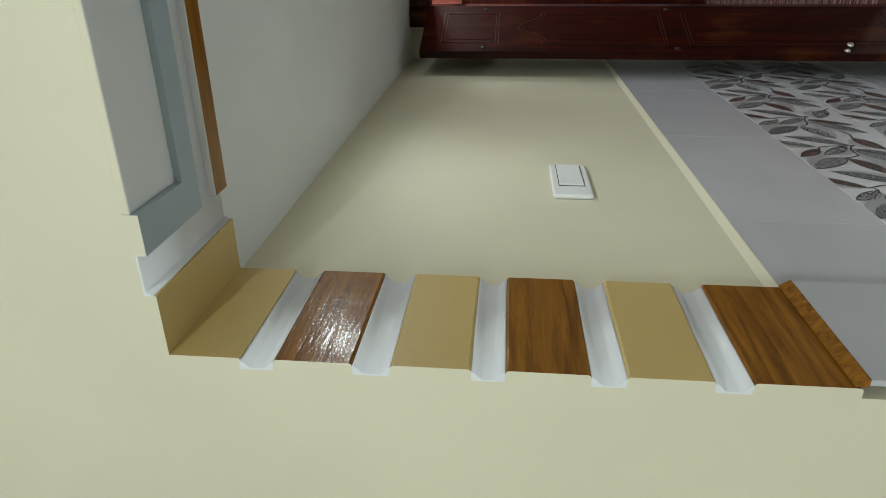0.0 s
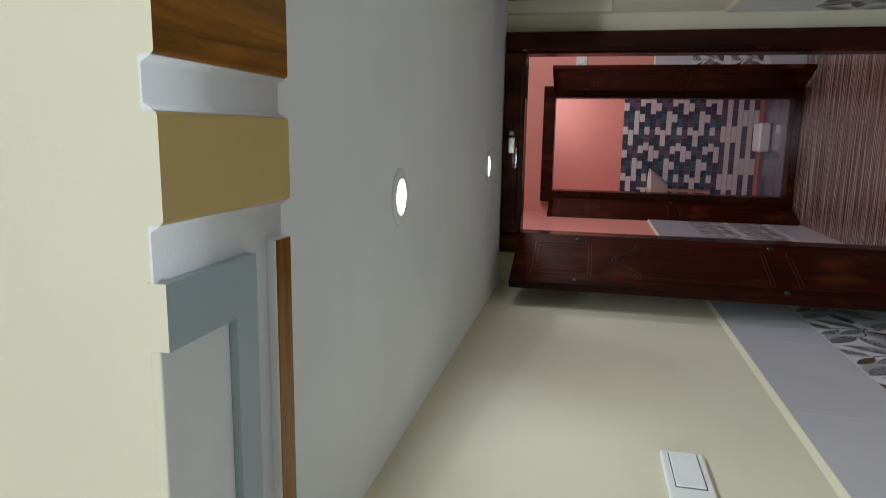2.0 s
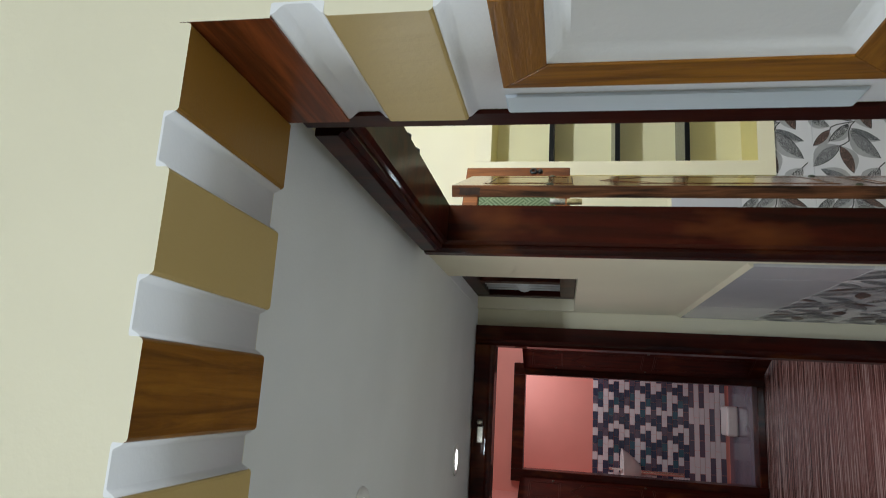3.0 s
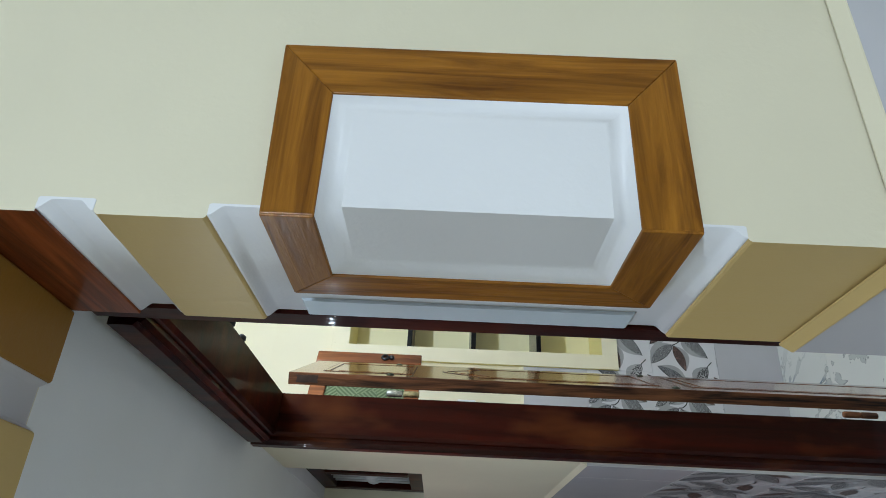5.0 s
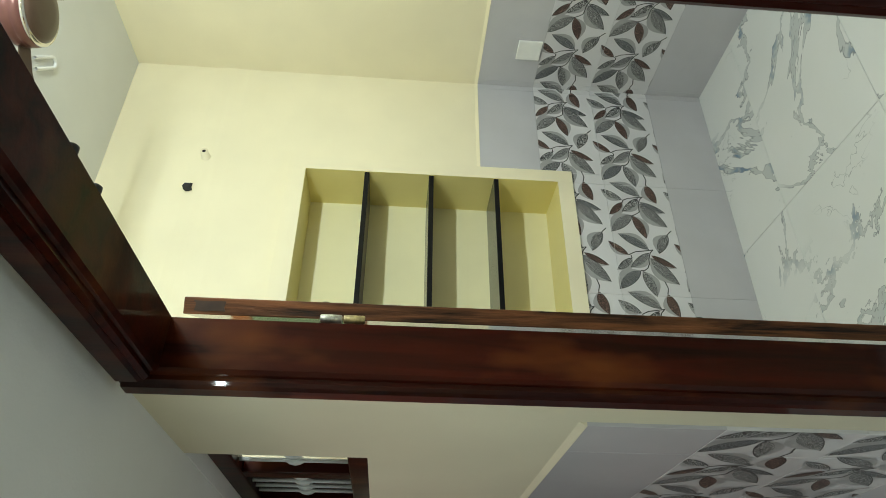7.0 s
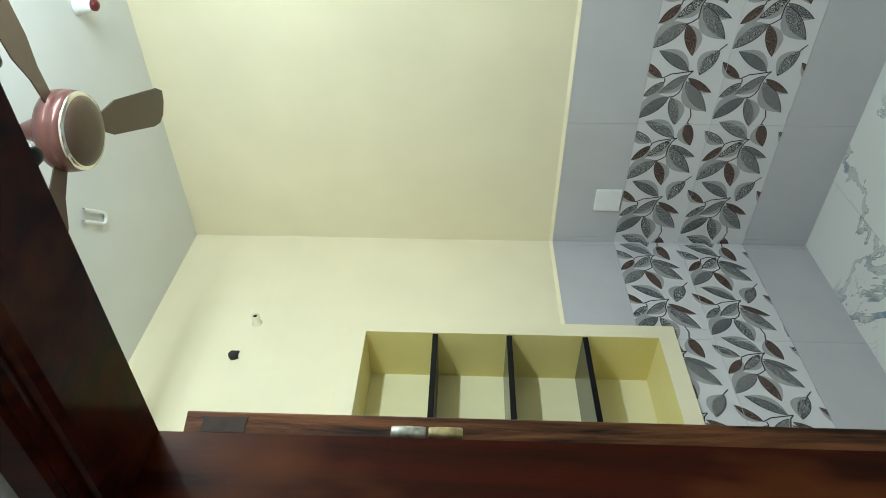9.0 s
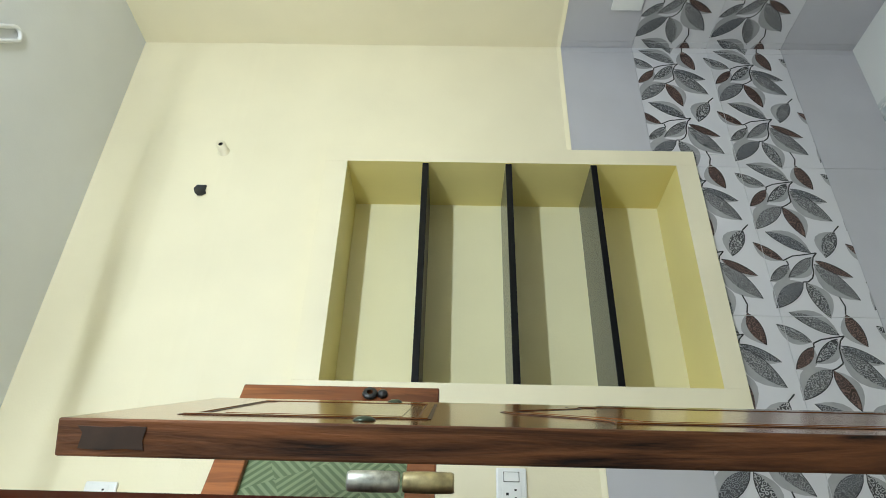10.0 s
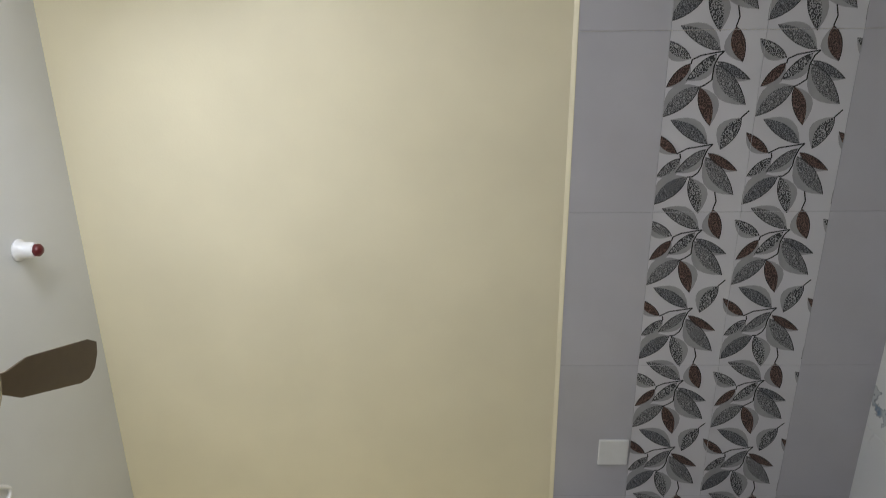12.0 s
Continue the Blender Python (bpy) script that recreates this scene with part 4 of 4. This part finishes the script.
def clip(poly, u0, u1, v0, v1):
    for ax, lim, keep_low in ((0, u0, False), (0, u1, True), (1, v0, False), (1, v1, True)):
        out = []
        for i, p in enumerate(poly):
            q = poly[(i + 1) % len(poly)]
            a, b = (p[ax] <= lim) == keep_low or p[ax] == lim, (q[ax] <= lim) == keep_low or q[ax] == lim
            if a:
                out.append(p)
            if a != b:
                s = (lim - p[ax]) / (q[ax] - p[ax])
                out.append((p[0] + s * (q[0] - p[0]), p[1] + s * (q[1] - p[1])))
        poly = out
        if len(poly) < 3:
            return []
    return poly


def lens(b, t, w, bend=0.0, n=7):
    """A leaf outline from base b to tip t, of half width w."""
    bx, by = b
    dx, dy = t[0] - bx, t[1] - by
    L = math.hypot(dx, dy)
    nx, ny = -dy / L, dx / L
    up, dn = [], []
    for i in range(n + 1):
        s = i / n
        k = math.sin(math.pi * s ** 0.9) ** 0.85 if 0 < s < 1 else 0.0
        cx, cy = bx + dx * s + nx * bend * math.sin(math.pi * s), by + dy * s + ny * bend * math.sin(math.pi * s)
        up.append((cx + nx * w * k, cy + ny * w * k))
        dn.append((cx - nx * w * k, cy - ny * w * k))
    return up + dn[-2:0:-1]


def ribbon(pts, w):
    out = []
    for (ax, ay), (bx, by) in zip(pts, pts[1:]):
        L = math.hypot(bx - ax, by - ay) or 1
        nx, ny = -(by - ay) / L * w, (bx - ax) / L * w
        out.append([(ax + nx, ay + ny), (bx + nx, by + ny), (bx - nx, by - ny), (ax - nx, ay - ny)])
    return out


# the two sprigs of a tile, about their forks: leaf base, tip, half width, ink, side of its pale shade
LEAVES_A = (
    ((0.003, 0.012), (0.079, 0.147), 0.026, 0, -1),
    ((-0.023, 0.104), (0.036, 0.197), 0.021, 1, 1),
    ((-0.038, 0.103), (-0.112, 0.174), 0.021, 2, -1),
    ((-0.010, 0.023), (-0.092, 0.111), 0.022, 1, -1),
    ((-0.033, 0.019), (-0.090, -0.094), 0.019, 3, 1),
    ((-0.042, 0.023), (-0.171, -0.090), 0.032, 0, 1),
    ((-0.110, 0.067), (-0.207, 0.178), 0.032, 0, 1),
    ((-0.113, 0.065), (-0.238, 0.018), 0.027, 2, -1),
    ((0.074, -0.027), (-0.035, -0.062), 0.028, 2, 1),
)
LEAVES_B = (
    ((0.001, 0.018), (0.082, 0.149), 0.026, 3, -1),
    ((-0.032, 0.117), (0.038, 0.200), 0.019, 2, 1),
    ((-0.048, 0.103), (-0.112, 0.178), 0.021, 1, -1),
    ((-0.018, 0.021), (-0.097, 0.115), 0.022, 0, -1),
    ((-0.031, 0.013), (-0.092, -0.092), 0.019, 2, 1),
    ((-0.044, 0.020), (-0.176, -0.090), 0.032, 0, 1),
    ((-0.112, 0.073), (-0.209, 0.182), 0.032, 3, 1),
    ((-0.114, 0.064), (-0.241, 0.021), 0.027, 1, -1),
    ((0.087, -0.082), (-0.018, -0.025), 0.029, 1, 1),
)
STEMS_A = (((0.000, 0.000), (-0.016, 0.016), (-0.044, 0.027), (-0.077, 0.029), (-0.090, 0.029)), ((-0.090, 0.029), (-0.105, 0.050), (-0.113, 0.067)), ((0.000, 0.000), (-0.007, 0.041), (-0.013, 0.073), (-0.026, 0.100)), ((-0.026, 0.100), (-0.040, 0.102)), ((0.074, -0.027), (0.103, -0.035), (0.137, -0.026)))
STEMS_B = (((0.000, 0.000), (-0.018, 0.016), (-0.050, 0.027), (-0.075, 0.029), (-0.097, 0.039)), ((-0.097, 0.039), (-0.111, 0.056), (-0.112, 0.073)), ((0.000, 0.000), (-0.008, 0.044), (-0.014, 0.083), (-0.032, 0.117)), ((-0.032, 0.106), (-0.048, 0.103)), ((0.087, -0.082), (0.110, -0.105)))


def sprig_print(name, u0, u1, v0, v1, vbase, parent, first, rise):
    """The leaf print within one tile: u along the wall, v up; two sprigs on each 0.6 m."""
    groups = {k: [] for k in range(6)}
    for j in range(-1, 3):
        cv = vbase + rise + 0.305 * j
        for i in range(int(math.floor((u0 - first) / 0.6)) - 1, int(math.ceil((u1 - first) / 0.6)) + 1):
            for shift, leaves, stems in ((0.535, LEAVES_A, STEMS_A), (0.236, LEAVES_B, STEMS_B)):
                cx = first + 0.6 * i + shift
                for n, (b, t, w, ink, side) in enumerate(leaves):
                    pb, pt = (cx + b[0], cv + b[1]), (cx + t[0], cv + t[1])
                    bend = w * (1 if (t[0] - b[0]) * side > 0 else -1)
                    groups[ink].append((lens(pb, pt, w * 0.80, bend * 0.12), 9 - n))
                    groups[4].append((lens(pb, pt, w * 0.95, bend * 0.78), n))
                    rim = lens(pb, pt, w * 0.80, bend * 0.12)
                    rim = [rim[0]] + rim[:7:-1] + [rim[7]] if bend > 0 else rim[:8]
                    groups[5].extend((r, n) for r in ribbon(rim, 0.0013))
                for line in stems:
                    groups[5].extend((r, k % 3) for k, r in enumerate(ribbon([(cx + p, cv + c) for p, c in line], 0.0023)))
    verts, faces, mats = [], [], []
    for k, lift in ((4, 0.0003), (0, 0.0006), (1, 0.0006), (2, 0.0006), (3, 0.0006), (5, 0.0009)):
        for poly, order in groups[k]:
            poly = clip(poly, u0 + 0.001, u1 - 0.001, v0 + 0.001, v1 - 0.001)
            if len(poly) < 3:
                continue
            base = len(verts)
            dz = lift + order * 0.00003
            verts.extend((p[0] - u0, -0.008 - dz, p[1] - v0) for p in poly)
            faces.append(tuple(range(base, base + len(poly))))
            mats.append(k)
    me = bpy.data.meshes.new(name)
    me.from_pydata(verts, [], faces)
    for x in (INK, INK_D, INK_B, INK_N, INK_S, STEM):
        me.materials.append(x)
    me.polygons.foreach_set("material_index", mats)
    me.update()
    ob = new(name, me)
    ob.parent = parent
    return ob


MESHES = {}


def tiled(parent, m, length, rows, first, hole=None, printed=(1, 2), rise=0.126):
    """Rows of 0.6 m tiles on a wall: m carries local x along the wall, z up, -y out of it. first: where the first full joint lies."""
    edges = [0.0]
    x = first
    while x < length - 0.005:
        if x > 0.005:
            edges.append(x)
        x += 0.6
    edges.append(length)
    g = 0.0004
    for r, (z0, z1) in enumerate(zip(rows, rows[1:])):
        for x0, x1 in zip(edges, edges[1:]):
            rects = [(x0, x1, z0, z1)]
            if hole and x0 < hole[1] and x1 > hole[0] and z0 < hole[3] and z1 > hole[2]:
                h0, h1, k0, k1 = hole
                rects = []
                if x0 < h0:
                    rects.append((x0, h0, z0, z1))
                if x1 > h1:
                    rects.append((h1, x1, z0, z1))
                if z0 < k0:
                    rects.append((max(x0, h0), min(x1, h1), z0, k0))
                if z1 > k1:
                    rects.append((max(x0, h0), min(x1, h1), k1, z1))
            for a0, a1, b0, b1 in rects:
                key = (round(a1 - a0, 4), round(b1 - b0, 4), r in printed)
                if key not in MESHES:
                    me_ = tile_mesh(a1 - a0 - 2 * g, b1 - b0 - 2 * g)
                    me_.materials.append(TILE_P if r in printed else TILE)
                    MESHES[key] = me_
                t = new("tile", MESHES[key])
                t.parent = parent
                t.matrix_basis = m @ pose(a0 + g, 0, b0 + g)
                if r in printed:
                    sprig_print("leaf_print", a0, a1, b0, b1, rows[1], t, first, rise)


def dado(name, label, m, length, rows, first, hole=None, printed=(1, 2), paint_m=CREAM, rise=0.126):
    holder_ = empty(name, label, "dado", None, "", "structure")
    tiled(holder_, m, length, rows, first, hole, printed, rise)
    bm_ = bmesh.new()
    top = rows[-1]
    spans = [(0.0, length)]
    if hole and hole[3] > top > hole[2]:
        spans = [(0.0, hole[0]), (hole[1], length)]
    for s0, s1 in spans:
        add_prism(bm_, ((0.002, top), (-0.0088, top), (-0.0088, top + 0.002), (0.0, top + 0.016), (0.002, top + 0.016)), "x", s0, s1)
    part("dado_cap", bm_, paint_m, holder_, "sloped painted cap strip", m)
    return holder_


ROOM_ROWS = (0.0, 0.295, 0.600, 0.903, 1.196)
HALL_ROWS = (0.0, 0.23, 0.535, 0.84, 1.128)
CORR_ROWS = (0.0, 0.266, 0.571, 0.876, 1.167)
dado("dado_room_north", "pale grey and leaf-patterned tile dado under the niche", pose(XW, YE, 0), XE - XW, ROOM_ROWS, 0.255, (o0 - XW, o1 - XW, p0, p1), (1, 2), ROOM, 0.130)
dado("dado_room_east", "pale grey and leaf-patterned tile dado on the room wall", pose(XE, YE - 0.0085, 0, 0, 0, -90), YE - Y1 - 0.01, ROOM_ROWS, 0.03, None, (1, 2), ROOM)
dado("dado_corridor_west", "pale grey and leaf-patterned tile dado in the corridor", pose(XL, Y1 + 0.002, 0, 0, 0, 90), YE - Y1 - 0.004, CORR_ROWS, 0.3)
dado("dado_corridor_east", "pale grey and leaf-patterned tile dado in the corridor", pose(XR, YE - 0.004, 0, 0, 0, -90), YE - 1.988, CORR_ROWS, 0.35)
dado("dado_hall_east", "pale grey tile dado on the passage wall", pose(XJR - 0.012, Y0 - 0.004, 0), 2.1, HALL_ROWS, 0.35)
dado("dado_hall_west", "pale grey tile dado on the passage wall", pose(-2.4, Y0 - 0.004, 0), 2.4 + XJL + 0.012, (0.0, 0.19, 0.495, 0.80, 1.08), 0.35)
dado("dado_jamb_east", "pale grey tile dado on the passage jamb", pose(XJR - 0.004, Y1, 0, 0, 0, -90), Y1 - Y0, HALL_ROWS, 0.6, None, (1, 2), BEIGE)
dado("dado_jamb_west", "pale grey tile dado on the passage jamb", pose(XJL + 0.004, Y0, 0, 0, 0, 90), Y1 - Y0, CORR_ROWS, 0.6, None, (1, 2), GRAIN_Y)
dado("dado_bedroom_west", "grey tile dado on the bedroom wall", pose(-0.80, YE + 0.14, 0, 0, 0, 90), YB - YE - 0.16, CORR_ROWS, 0.3)
dado("dado_bedroom_north", "grey tile dado on the bedroom wall", pose(BX1 + 0.1, YB, 0), 1.2, CORR_ROWS, 0.3)

# floor tiles
floor = structure("floor_room", boxes(((XW - 0.12, Y1, -0.012), (XE, YE, -0.008))), GROUT, "polished white marble tile floor with grey veins", "floor")


def floor_tiles(parent, x0, x1, y0, y1, sx, sy):
    xs = [x0 + sx * k for k in range(int((x1 - x0) / sx) + 1)] + [x1]
    ys = [y0 + sy * k for k in range(int((y1 - y0) / sy) + 1)] + [y1]
    for a, b in zip(xs, xs[1:]):
        for c, d in zip(ys, ys[1:]):
            if b - a < 0.01 or d - c < 0.01:
                continue
            key = ("floor", round(b - a, 4), round(d - c, 4))
            if key not in MESHES:
                MESHES[key] = tile_mesh(b - a - 0.0016, d - c - 0.0016)
                MESHES[key].materials.append(MARBLE)
            t = new("tile", MESHES[key])
            t.parent = parent
            t.matrix_basis = pose(a + 0.0008, c + 0.0008, -0.008, -90, 0, 0)


floor_tiles(floor, XW - 0.11, XE, Y1 + 0.01, YE, 1.2, 0.6)
hall_floor = structure("floor_hall", boxes(((-2.4, -2.6, -0.012), (XR, YE, -0.008))), GROUT, "polished white marble tile floor with grey veins", "floor")
floor_tiles(hall_floor, XL, XR, Y0, YE, 1.2, 0.6)
floor_tiles(hall_floor, -2.4, 2.56, -2.6, Y0, 1.2, 0.6)
bath_floor = structure("floor_bath", boxes(((-0.9, YB + 0.12, -0.012), (0.7, 7.42, 0.002))), BATH_B, "dark grey bathroom floor", "floor")

# bathroom wall tiles
# a repeat of navy ground, pale angles and teal blocks
MOSAIC = ((0, 3, 3, 0, 1, 0), (0, 0, 3, 1, 4, 5), (3, 0, 3, 0, 5, 0), (4, 1, 0, 0, 3, 4), (5, 0, 1, 3, 3, 0), (0, 3, 0, 0, 3, 1))
for zlo, zhi, sw_, sh_, mats_ in ((0.39, 1.345, 0.08, 0.053, (BATH_A, BATH_B, BATH_A, BATH_C, BATH_C, BATH_D)), (0.04, 0.3901, 0.16, 0.05, (BATH_B, BATH_C, BATH_C))):
    verts, faces, mi = [], [], []
    rows_ = int((zhi - zlo) / sh_)
    for r in range(rows_):
        x = -0.9
        while x < 0.7:
            w = min(sw_ * (1.0 if r % 2 else 0.6) if x == -0.9 else sw_, 0.7 - x)
            z = zlo + r * sh_
            b0 = len(verts)
            g = 0.0015
            y = 7.41
            verts += [(x + g, y, z + g), (x + w - g, y, z + g), (x + w - g, y, z + sh_ - g), (x + g, y, z + sh_ - g), (x + g, 7.42, z + g), (x + w - g, 7.42, z + g), (x + w - g, 7.42, z + sh_ - g), (x + g, 7.42, z + sh_ - g)]
            faces += [(b0, b0 + 1, b0 + 2, b0 + 3), (b0, b0 + 4, b0 + 5, b0 + 1), (b0 + 1, b0 + 5, b0 + 6, b0 + 2), (b0 + 2, b0 + 6, b0 + 7, b0 + 3), (b0 + 3, b0 + 7, b0 + 4, b0)]
            col = round((x + 0.9) / sw_)
            k = MOSAIC[r % 6][col % 6] if sh_ > 0.051 else (r % 2 if (col + r // 4) % 3 else 2)
            mi += [k] * 5
            x += w
    me = bpy.data.meshes.new("bath_tiles")
    me.from_pydata(verts, [], faces)
    for x in mats_:
        me.materials.append(x)
    me.polygons.foreach_set("material_index", mi)
    ob = new("bath_tiles", me)
    ob.parent = bath_back
    tagged(ob, "blue, plum and white mosaic bathroom tiles", "", "", "stuff")
